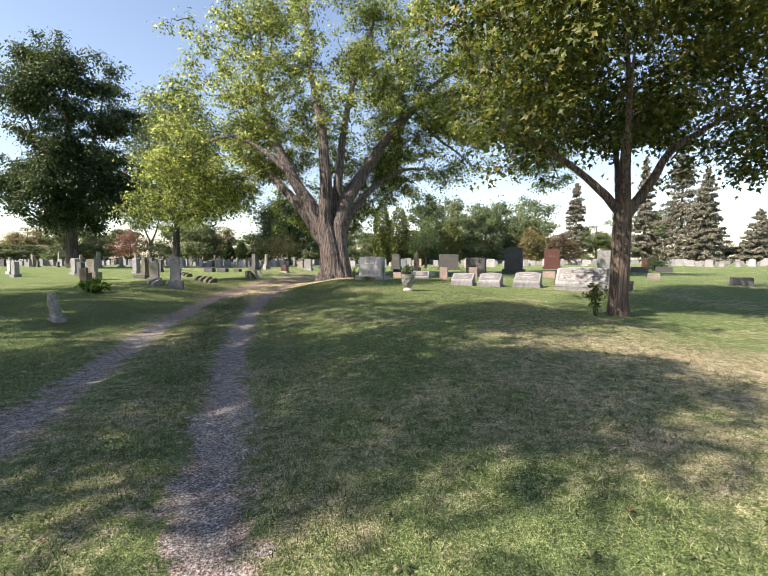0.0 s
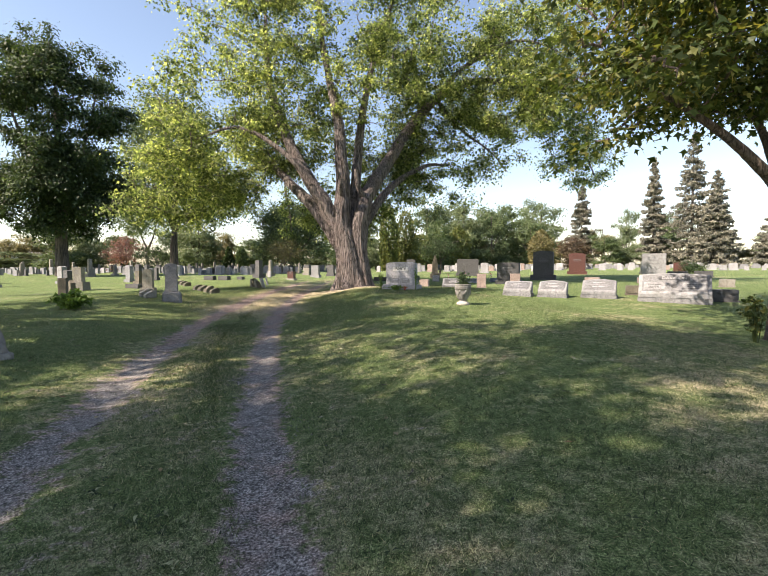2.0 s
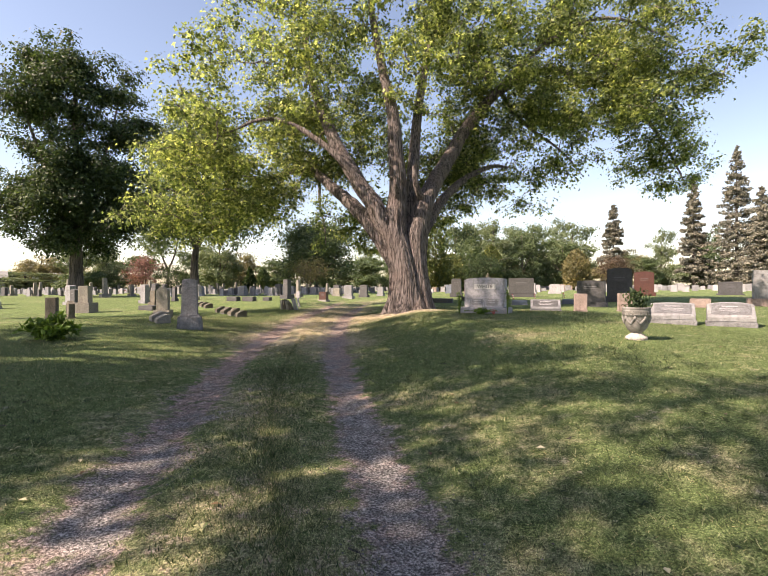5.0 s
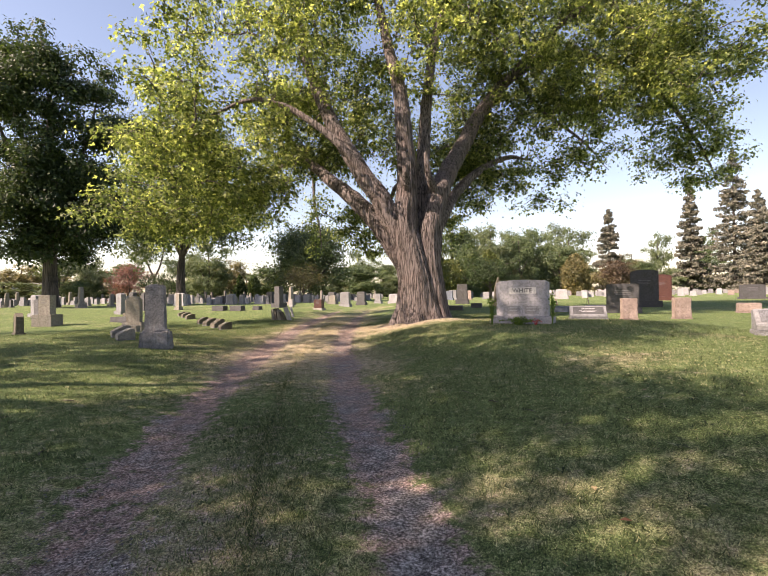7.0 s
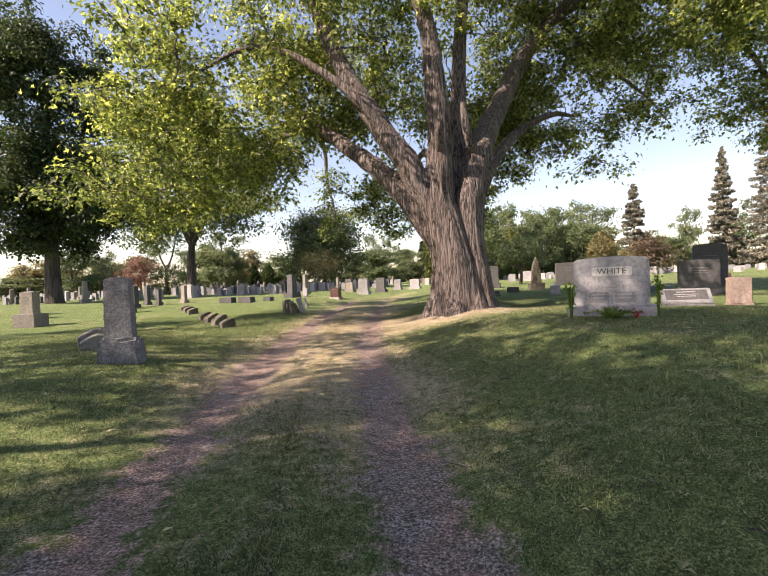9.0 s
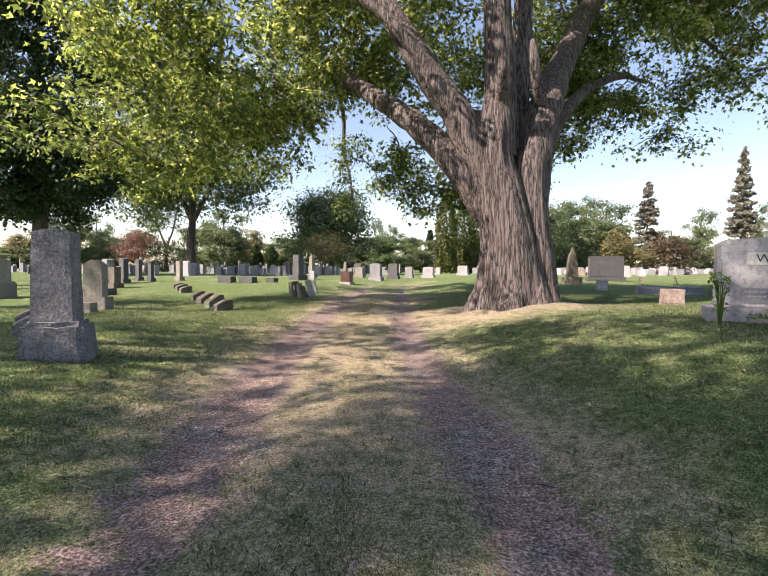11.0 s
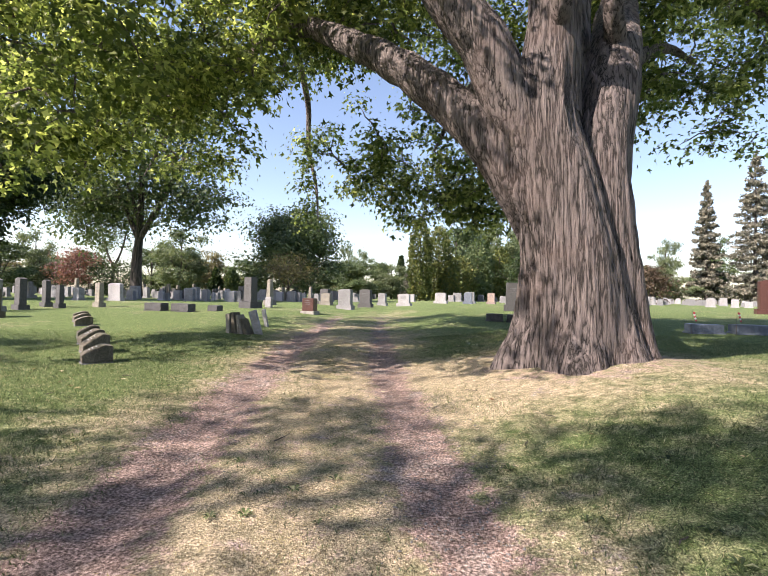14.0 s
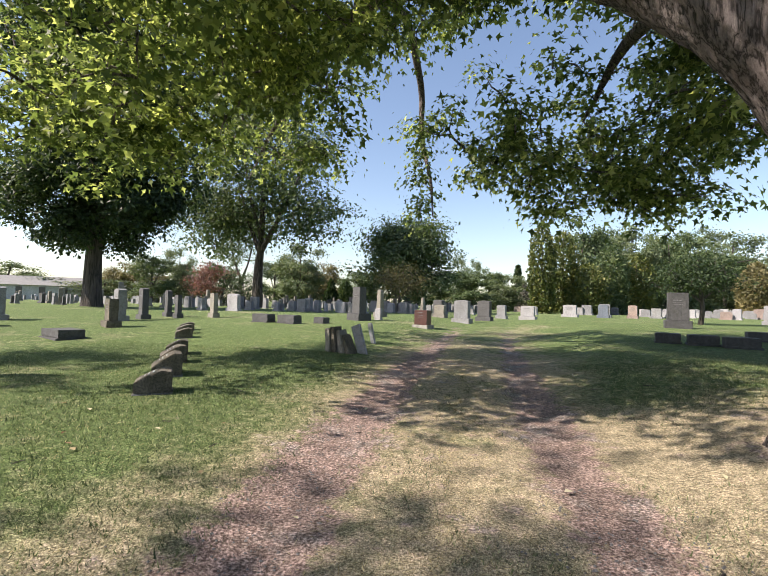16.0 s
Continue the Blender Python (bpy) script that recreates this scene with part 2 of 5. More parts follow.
# ---- the lawn and the lane ----
LANE = (-0.377, -0.374, 0.00361, 0.000148, -2.65e-06)
def smooth(a, b, v):
    u = np.clip((v - a) / (b - a), 0, 1)
    return u * u * (3 - 2 * u)
def lane_x(y):
    v = np.clip(y, -12, 34)
    return LANE[0] + LANE[1] * v + LANE[2] * v ** 2 + LANE[3] * v ** 3 + LANE[4] * v ** 4
def lane_d(x, y):
    """Metres to the right of the lane's middle line."""
    v = np.clip(y, -12, 34)
    slope = LANE[1] + 2 * LANE[2] * v + 3 * LANE[3] * v ** 2 + 4 * LANE[4] * v ** 3
    return (x - lane_x(y)) / np.sqrt(1 + slope ** 2)
def ground(x, y):
    """Height of the lawn: a lane worn a little below two low banks."""
    d = lane_d(x, y)
    z = .12 + .2 * smooth(0, 28, y) + .38 * smooth(27, 44, y)
    bank = .22 + .3 * smooth(4, 14, y) - .2 * smooth(19, 28, y) - .15 * smooth(28, 40, y)
    z = z + bank * smooth(.9, 4.6, d) - .22 * smooth(6, 11, d) * (1 - smooth(10, 19, y))
    z = z + (.12 + .12 * smooth(5, 12, y) - .2 * smooth(20, 26, y) + .1 * smooth(26, 32, y)) * smooth(.9, 4, -d)
    z = z - .035 * (np.exp(-((d - .95) / .3) ** 2) + np.exp(-((d + .95) / .3) ** 2))
    z = z + .035 * np.sin(x * .43 + 1.1) * np.sin(y * .37 + .4) + .012 * np.sin(x * 1.9 + y * .6) * np.sin(y * 1.7 - x * .5)
    return z


def axis(lo, hi, fine_lo, fine_hi, step):
    """Grid lines: even in the middle, growing outwards."""
    mid = list(np.arange(fine_lo, fine_hi, step))
    s, v, left = step, mid[0], []
    while v > lo:
        s *= 1.12
        v -= s
        left.append(v)
    s, v, right = step, mid[-1], []
    while v < hi:
        s *= 1.12
        v += s
        right.append(v)
    return np.array(left[::-1] + mid + right)


def mesh_from(name, verts, faces):
    """faces: an array of equal-sized polygons."""
    me = bpy.data.meshes.new(name)
    verts, faces = np.asarray(verts, dtype=np.float32), np.asarray(faces, dtype=np.int32)
    n, k = faces.shape
    me.vertices.add(len(verts))
    me.vertices.foreach_set("co", verts.ravel())
    me.loops.add(n * k)
    me.loops.foreach_set("vertex_index", faces.ravel())
    me.polygons.add(n)
    me.polygons.foreach_set("loop_start", np.arange(0, n * k, k, dtype=np.int32))
    me.polygons.foreach_set("use_smooth", np.zeros(n, dtype=bool))
    me.update(calc_edges=True)
    return me


TRUNK = (-2.55, 24.75)
GRID_X, GRID_Y = axis(-900, 900, -14, 9, 0.11), axis(-300, 1200, -3, 36, 0.11)
gx, gy = np.meshgrid(GRID_X, GRID_Y)
gz = ground(gx, gy) + 0.35 * np.exp(-(np.hypot(gx - TRUNK[0], gy - TRUNK[1]) / 1.1) ** 2) * 0.3
nx, ny = len(GRID_X), len(GRID_Y)
idx = np.arange(nx * ny).reshape(ny, nx)
quads = np.stack([idx[:-1, :-1], idx[:-1, 1:], idx[1:, 1:], idx[1:, :-1]], -1).reshape(-1, 4)
me = mesh_from("ground", np.stack([gx, gy, gz], -1).reshape(-1, 3), quads)
me.polygons.foreach_set("use_smooth", np.ones(len(quads), dtype=bool))
gd = lane_d(gx, gy)
fade = 1 - 0.5 * smooth(28, 36, gy) - 0.5 * smooth(36, 44, gy)
wear = (0.9 * np.exp(-((gd - .96) / .33) ** 2) * (1 + 0.15 * smooth(13, 19, gy)) + (0.78 + 0.4 * smooth(14, 22, gy)) * np.exp(-((gd + .96) / .38) ** 2)) * fade
wear = np.maximum(wear, (0.2 + 0.04 * smooth(15, 20, gy)) * np.exp(-(gd / 1.7) ** 4) * fade)
wear = np.maximum(wear, 0.5 * np.exp(-(np.hypot(gx - TRUNK[0], gy - TRUNK[1]) / 1.6) ** 4))
dryness = (0.68 * smooth(13, 18, gy) + .2) * np.exp(-(gd / 2.0) ** 4) * fade + 0.9 * np.exp(-(np.hypot(gx - TRUNK[0], gy - TRUNK[1]) / 2.6) ** 4) + 0.5 * np.exp(-(np.hypot(gx - 5.5, gy - 4.5) / 3.4) ** 4) + 0.16 * (1 - smooth(10, 17, gy)) * smooth(-3, 2, gd)
grit = np.exp(-((gd - .96) / .3) ** 2) * (1 - 0.8 * smooth(9, 16, gy)) + np.exp(-((gd + .96) / .3) ** 2) * (1 - smooth(8, 13, gy))
for key, val in (("wear", wear), ("dry", dryness), ("grit", grit)):
    me.attributes.new(key, "FLOAT", "POINT").data.foreach_set("value", np.asarray(val, dtype=np.float32).ravel())
me.materials.append(GROUND)
lawn = tagged(new("ground", me), "mown cemetery lawn with two worn gravel wheel ruts", "ground", kind="structure")


# ---- building helpers ----
def part(name, data, material, parent=None, label="", m=None):
    """One mesh object, from a bmesh or a mesh, under a thing or a part."""
    if isinstance(data, bmesh.types.BMesh):
        me = bpy.data.meshes.new(name)
        data.to_mesh(me)
        data.free()
    else:
        me = data
    if material and not me.materials:
        me.materials.append(material)
    ob = new(name, me)
    if parent:
        ob.parent = parent
    if m is not None:
        ob.matrix_basis = m
    if label:
        ob["label"] = label
    return ob


def thing(name, x, y, yaw=0.0, z=None, label="", category="", group="", kind=""):
    ob = new(name)
    ob.empty_display_size = 0.2
    ob.matrix_basis = pose(x, y, float(ground(x, y)) if z is None else z, 0, 0, yaw)
    return tagged(ob, label, category, group, kind)


def tube(points, radii, seg=10, flute=0.0, seed=0, flare=None):
    """A tapered round tube along points; flute roughens it into ribs. Returns verts, quads."""
    pts = np.asarray(points, float)
    r = np.asarray(radii, float)
    tang = np.gradient(pts, axis=0)
    tang /= np.linalg.norm(tang, axis=1)[:, None] + 1e-9
    ref = np.array([0.31, 0.95, 0.05])
    u = np.cross(tang, ref)
    u /= np.linalg.norm(u, axis=1)[:, None] + 1e-9
    v = np.cross(tang, u)
    a = np.linspace(0, 2 * np.pi, seg, endpoint=False)
    rr = np.repeat(r[:, None], seg, 1)
    if flute:
        k = np.linspace(0, len(pts) * 0.18, len(pts))[:, None]
        s = seed * 1.7
        rib = 0.5 * np.sin(5 * a + s + 0.35 * np.sin(k)) + 0.3 * np.sin(9 * a + 2 * s + 0.5 * np.sin(k * 0.7 + s)) + 0.35 * np.sin(14 * a - s + 0.6 * np.sin(k * 0.9)) + 0.25 * np.sin(23 * a + s + 0.8 * np.sin(k * 1.3)) + 0.3 * np.sin(37 * a + 1.5 * np.sin(k * 1.7 + s)) * np.sin(k * 3.1 + 5 * np.sin(a * 3)) + 0.22 * np.sin(53 * a + 2 * np.sin(k * 2.3))
        if seg > 100:
            # deep clefts where the old stems have grown together
            for c0, depth, width in ((0.5, 3.4, 0.1), (1.7, 2.2, 0.08), (3.1, 3.0, 0.1), (4.3, 2.4, 0.09), (5.4, 3.2, 0.1)):
                off = (a - c0 - 0.12 * np.sin(k * 1.4 + c0) + np.pi) % (2 * np.pi) - np.pi
                rib = rib - depth * np.exp(-(off / width) ** 2)
        rr = rr * (1 + flute * rib)
    if flare is not None:
        rr = rr + flare[:, None] * (0.75 + 0.5 * np.sin(5 * a + 0.6) + 0.35 * np.sin(3 * a + 2.0) + 0.2 * np.sin(8 * a))
    ring = pts[:, None, :] + rr[..., None] * (np.cos(a)[None, :, None] * u[:, None, :] + np.sin(a)[None, :, None] * v[:, None, :])
    n = len(pts)
    i = np.arange(n * seg).reshape(n, seg)
    j = np.roll(i, -1, 1)
    q = np.stack([i[:-1], j[:-1], j[1:], i[1:]], -1).reshape(-1, 4)
    return ring.reshape(-1, 3), q


def spline(pts, n):
    """A smooth line through a few points."""
    p = np.asarray(pts, float)
    t = np.arange(len(p))
    tt = np.linspace(0, len(p) - 1, n)
    i = np.clip(tt.astype(int), 0, len(p) - 2)
    f = (tt - i)[:, None]
    g = np.gradient(p, axis=0)
    h = f * f * (3 - 2 * f)
    return (1 - h) * (p[i] + g[i] * f * (1 - f)) + h * (p[i + 1] - g[i + 1] * (1 - f) * f)


LEAF_SHAPES = {
    # palmate leaf: three points round a stalk, folded a little
    "palm": (np.array([(0, 0, 0), (.52, .45, .1), (.17, .5, .02), (0, 1.08, -.08), (-.17, .5, .02), (-.52, .45, .1)]), np.array([(0, 1, 2), (2, 3, 4), (4, 5, 0), (0, 2, 4)])),
    "oval": (np.array([(0, 0, 0), (.3, .45, .08), (0, 1, -.05), (-.3, .45, .08)]), np.array([(0, 1, 2), (0, 2, 3)])),
    "blade": (np.array([(-.5, 0, 0), (.5, 0, 0), (0, 1, 0)]), np.array([(0, 1, 2)])),
}


def turns(rng, n, droop):
    """n random bases; droop > 0 lets the leaves hang."""
    d = rng.normal(size=(n, 3))
    d[:, 2] -= droop
    d /= np.linalg.norm(d, axis=1)[:, None] + 1e-9
    s = rng.normal(size=(n, 3))
    s -= (s * d).sum(1)[:, None] * d
    s /= np.linalg.norm(s, axis=1)[:, None] + 1e-9
    return s, d, np.cross(s, d)


def leaf_mesh(name, at, size, shape="oval", droop=0.6, seed=1, spread=0.35, facing=None):
    """facing: the way the blades of the leaves look, loosely."""
    rng = np.random.default_rng(seed)
    v, f = LEAF_SHAPES[shape]
    n = len(at)
    s, d, w = turns(rng, n, droop)
    if facing is not None:
        w = facing + 0.42 * rng.normal(size=(n, 3))
        w /= np.linalg.norm(w, axis=1)[:, None] + 1e-9
        d = d - (d * w).sum(1)[:, None] * w
        d /= np.linalg.norm(d, axis=1)[:, None] + 1e-9
        s = np.cross(d, w)
    k = size * (1 + spread * rng.normal(size=n)).clip(0.45, 1.7)
    verts = at[:, None, :] + k[:, None, None] * (v[None, :, 0, None] * s[:, None] + v[None, :, 1, None] * d[:, None] + v[None, :, 2, None] * w[:, None])
    faces = f[None] + (np.arange(n) * len(v))[:, None, None]
    return mesh_from(name, verts.reshape(-1, 3), faces.reshape(-1, 3))


def in_blobs(rng, blobs, n, shell=0.55):
    """n places in a crown made of ellipsoids (x, y, z, rx, ry, rz, weight), most of them near its skin."""
    w = np.array([b[6] for b in blobs], float)
    pick = rng.choice(len(blobs), n, p=w / w.sum())
    d = rng.normal(size=(n, 3))
    d /= np.linalg.norm(d, axis=1)[:, None]
    r = shell + (1 - shell) * rng.random(n) ** 0.6
    r *= 0.82 + 0.22 * np.sin(4 * d[:, 0] + 3 * d[:, 2] + pick) * np.sin(5 * d[:, 1] + 2)
    b = np.array([bb[:6] for bb in blobs], float)[pick]
    return b[:, :3] + d * r[:, None] * b[:, 3:6]


def grow(limbs, clumps, twig=0.03, seed=0, sag=0.12):
    """Joins every clump to the nearest wood by a bent twig; limbs: list of (points, radii). Returns verts, quads of the wood."""
    rng = np.random.default_rng(seed)
    nodes = [np.asarray(p, float)[max(1, len(p) // 4):] for p, _ in limbs]
    heads = np.concatenate(nodes)
    order = np.argsort([np.min(np.linalg.norm(heads - c, axis=1)) for c in clumps])
    vs, qs, base = [], [], 0
    pool = np.empty((len(heads) + 5 * len(clumps), 3))
    pool[:len(heads)] = heads
    count = len(heads)
    for c in clumps[order]:
        near = pool[:count]
        gap = near - c
        cost = np.linalg.norm(gap, axis=1) + 0.35 * np.maximum(0, gap[:, 2])
        o = near[np.argmin(cost)]
        length = np.linalg.norm(c - o)
        t = np.linspace(0, 1, 6)[:, None]
        line = o + (c - o) * t + np.array([0, 0, sag * length]) * (t * (1 - t) * 2.2) + rng.normal(size=(6, 3)) * 0.05 * length * (t * (1 - t) * 4)
        r0 = min(0.09, twig * (0.5 + 0.45 * length))
        v, q = tube(line, np.linspace(r0, 0.006, 6), 5)
        vs.append(v)
        qs.append(q + base)
        base += len(v)
        pool[count:count + 4] = line[2:]
        count += 4
    return np.concatenate(vs), np.concatenate(qs)


def make_tree(name, x, y, limbs, blobs, clumps, per, leaf, bark, leaf_m, shape="oval", spread=0.42, seed=3, label="", group="", category="tree", flute=0.0, seg=14, shell=0.5, droop=0.7, twig=0.03, extra=(), z=None, stems=(), gather=1.0):
    """A tree with its limbs (points and end radii, in metres from its foot) and a crown of clumps of leaves."""
    rng = np.random.default_rng(seed)
    t = thing(name, x, y, 0, z, label, category, group)
    wood = []
    first = True
    for i, (pts, r0, r1) in enumerate(limbs):
        n = max(10, 6 * len(pts)) if not first else max(24, 14 * len(pts))
        line = spline(pts, n)
        line[1:] += rng.normal(size=(n - 1, 3)) * (0.0 if first else r0 * 0.025)
        rad = np.linspace(1, 0, n) ** 0.9 * (r0 - r1) + r1
        if first:
            flare = r0 * 0.45 * np.exp(-np.linspace(0, 1, n) * np.linalg.norm(line[-1] - line[0]) / (0.75 * r0))
        v, q = tube(line, rad, seg * 4 if first else seg * (2 if flute else 1), flute if first else flute * 0.8, i, flare if first else None)
        wood.append((line, rad, v, q))
        if first:
            # further stems grown together with the first
            for k, (spts, s0, s1) in enumerate(stems):
                sn = 14 * len(spts)
                sl = spline(spts, sn)
                sv, sq = tube(sl, np.linspace(1, 0, sn) ** 0.9 * (s0 - s1) + s1, seg * 2, flute, k + 5, s0 * 0.45 * np.exp(-np.linspace(0, 1, sn) * 5 / (0.75 * s0)))
                q = np.concatenate([q, sq + len(v)])
                v = np.concatenate([v, sv])
        me = mesh_from("trunk" if first else "limb", v, q)
        me.polygons.foreach_set("use_smooth", np.ones(len(q), dtype=bool))
        part("trunk" if first else "limb", me, bark, t)
        first = False
    c = in_blobs(rng, blobs, max(8, clumps // 5), shell)
    c = c[rng.integers(0, len(c), clumps)] + rng.normal(size=(clumps, 3)) * np.array([1.5, 1.5, 0.8]) * spread * gather
    if len(extra):
        c = np.concatenate([c, np.asarray(extra, float)])
    v, q = grow([(w[0], w[1]) for w in wood], c, twig, seed)
    me = mesh_from("branchwork", v, q)
    me.polygons.foreach_set("use_smooth", np.ones(len(q), dtype=bool))
    tagged(part("branchwork", me, bark, t), kind="stuff")
    off = rng.normal(size=(len(c) * per, 3)) * np.array([spread, spread, spread * 0.55]) * (0.6 + 0.8 * rng.random((len(c), 1))).repeat(per, 0)
    facing = 0.5 * off / spread + np.array([0, 0, 0.75])
    part("crown", leaf_mesh("crown", np.repeat(c, per, 0) + off, leaf, shape, droop, seed + 7, facing=facing), leaf_m, t)
    return t


# ---- stones ----
def block(w, d, h, bevel=0.012, rough=0.0, cuts=0, taper=1.0, seed=0, top=None):
    """A stone block on z = 0, w wide, d deep, h high; taper narrows its head, rough breaks its faces, top shapes the head's line."""
    bm = bmesh.new()
    bmesh.ops.create_cube(bm, size=1.0)
    for v in bm.verts:
        k = taper if v.co.z > 0 else 1.0
        v.co = Vector((v.co.x * w * k, v.co.y * d * k, (v.co.z + 0.5) * h))
    if cuts:
        bmesh.ops.subdivide_edges(bm, edges=bm.edges[:], cuts=cuts, use_grid_fill=True)
    if top:
        for v in bm.verts:
            if v.co.z > h * 0.55:
                v.co.z += top(2 * v.co.x / w) * (v.co.z - h * 0.55) / (h * 0.45)
    if bevel:
        sharp = [e for e in bm.edges if len(e.link_faces) == 2 and e.calc_face_angle(0) > 0.6]
        bmesh.ops.bevel(bm, geom=sharp, offset=bevel, segments=2, affect="EDGES", clamp_overlap=True)
    if rough:
        for v in bm.verts:
            n = noise.noise_vector(v.co * 7 + Vector((seed * 3.1, seed, 0))) * rough + noise.noise_vector(v.co * 19 + Vector((0, seed, 2))) * rough * 0.5
            if v.co.z > 0.02:
                v.co += n
    return bm


def wedge(w, d, h, nose, bevel=0.012, rough=0.0, arch=0.0, seed=0):
    """A slant-faced marker: low nose in front, high back; arch lifts the middle of its head."""
    bm = bmesh.new()
    n = 9
    rows = []
    for i in range(n):
        u = i / (n - 1) * 2 - 1
        x, a = u * w / 2, arch * (1 - u * u)
        rows.append([bm.verts.new(c) for c in ((x, -d / 2, 0), (x, -d / 2, nose), (x, d * 0.22, h + a), (x, d / 2, h - 0.02 + a), (x, d / 2, 0))])
    for r, s in zip(rows, rows[1:]):
        for k in range(5):
            bm.faces.new((r[k], s[k], s[(k + 1) % 5], r[(k + 1) % 5]))
    bm.faces.new(rows[0])
    bm.faces.new(rows[-1][::-1])
    bmesh.ops.recalc_face_normals(bm, faces=bm.faces[:])
    sharp = [e for e in bm.edges if e.calc_face_angle(0) > 0.5]
    bmesh.ops.bevel(bm, geom=sharp, offset=bevel, segments=2, affect="EDGES", clamp_overlap=True)
    if rough:
        bmesh.ops.subdivide_edges(bm, edges=[e for e in bm.edges if e.calc_length() > 0.08], cuts=2, use_grid_fill=True)
        for v in bm.verts:
            if v.co.z > 0.02:
                v.co += noise.noise_vector(v.co * 9 + Vector((seed * 3.1, seed, 0))) * rough
    return bm


def on_slant(w, d, h, nose, off=0.0):
    """The pose of the middle of a slant's face: x along it, y up the slope, z out of it."""
    a = math.degrees(math.atan2(h - nose, d * 0.72))
    return pose(0, -d / 2 + d * 0.36, (h + nose) / 2, a) @ pose(0, 0, off)


def plate(w, l, t, arch=0.0):
    bm = bmesh.new()
    n = 9
    lo = [bm.verts.new((-w / 2, -l / 2, 0)), bm.verts.new((w / 2, -l / 2, 0))]
    hi = [bm.verts.new((w / 2 - w * i / (n - 1), l / 2 + arch * (1 - (1 - 2 * i / (n - 1)) ** 2), 0)) for i in range(n)]
    f = bm.faces.new(lo + hi)
    r = bmesh.ops.extrude_face_region(bm, geom=[f])
    bmesh.ops.translate(bm, vec=(0, 0, t), verts=[v for v in r["geom"] if isinstance(v, bmesh.types.BMVert)])
    bmesh.ops.recalc_face_normals(bm, faces=bm.faces[:])
    return bm


def lettering(text, size, m, material, parent, name="lettering", depth=0.003):
    cu = bpy.data.curves.new("lettering", "FONT")
    cu.body, cu.size, cu.extrude, cu.align_x, cu.align_y = text, size, depth, "CENTER", "CENTER"
    tmp = bpy.data.objects.new("tmp", cu)
    me = bpy.data.meshes.new_from_object(tmp)
    bpy.data.objects.remove(tmp)
    return part(name, me, material, parent, m=m)


def bars(parent, m, rows, material, seed=0, name="inscription"):
    """Unreadable lines of writing: broken bars (width, height, y)."""
    rng = random.Random(seed)
    bm = bmesh.new()
    for w, h, y in rows:
        x = -w / 2
        while x < w / 2:
            l = rng.uniform(0.35, 1.1) * h * 1.6
            if x + l > w / 2:
                break
            r = bmesh.ops.create_cube(bm, size=1.0)
            bmesh.ops.scale(bm, vec=(l, h, 0.003), verts=r["verts"])
            bmesh.ops.translate(bm, vec=(x + l / 2, y, 0), verts=r["verts"])
            x += l + h * rng.uniform(0.25, 0.6)
    return tagged(part(name, bm, material, parent, m=m), kind="stuff")


FACE = lambda y, z: pose(0, y, z, 90, 0, 0)


def slant_marker(x, y, yaw, w, d, h, nose, stone, panel, arch=0.03, label="", group="slant markers", seed=0, name="slant_marker", foot=0.1):
    t = thing(name, x, y, yaw, None, label, "headstone", group)
    part("base", block(w * 1.06, d * 1.06, foot + 0.1, 0.012, 0.006, 2, seed=seed), ROUGH_FACE, t, "rock-pitched granite edge", pose(0, 0, -0.1))
    body = part("body", wedge(w, d, h, nose, 0.012, 0.0, arch, seed), stone, t, m=pose(0, 0, foot))
    m = on_slant(w, d, h + arch, nose, 0.004)
    length = math.hypot(d * 0.72, h - nose)
    part("panel", plate(w * 0.84, length * 0.72, 0.004, arch * 0.8), panel, body, "mottled darker inscription panel", m)
    bars(body, m @ pose(0, 0, 0.007), [(w * 0.36, 0.022, length * 0.2), (w * 0.5, 0.016, length * 0.02), (w * 0.4, 0.016, -length * 0.12)], PALE_INK, seed)
    return t


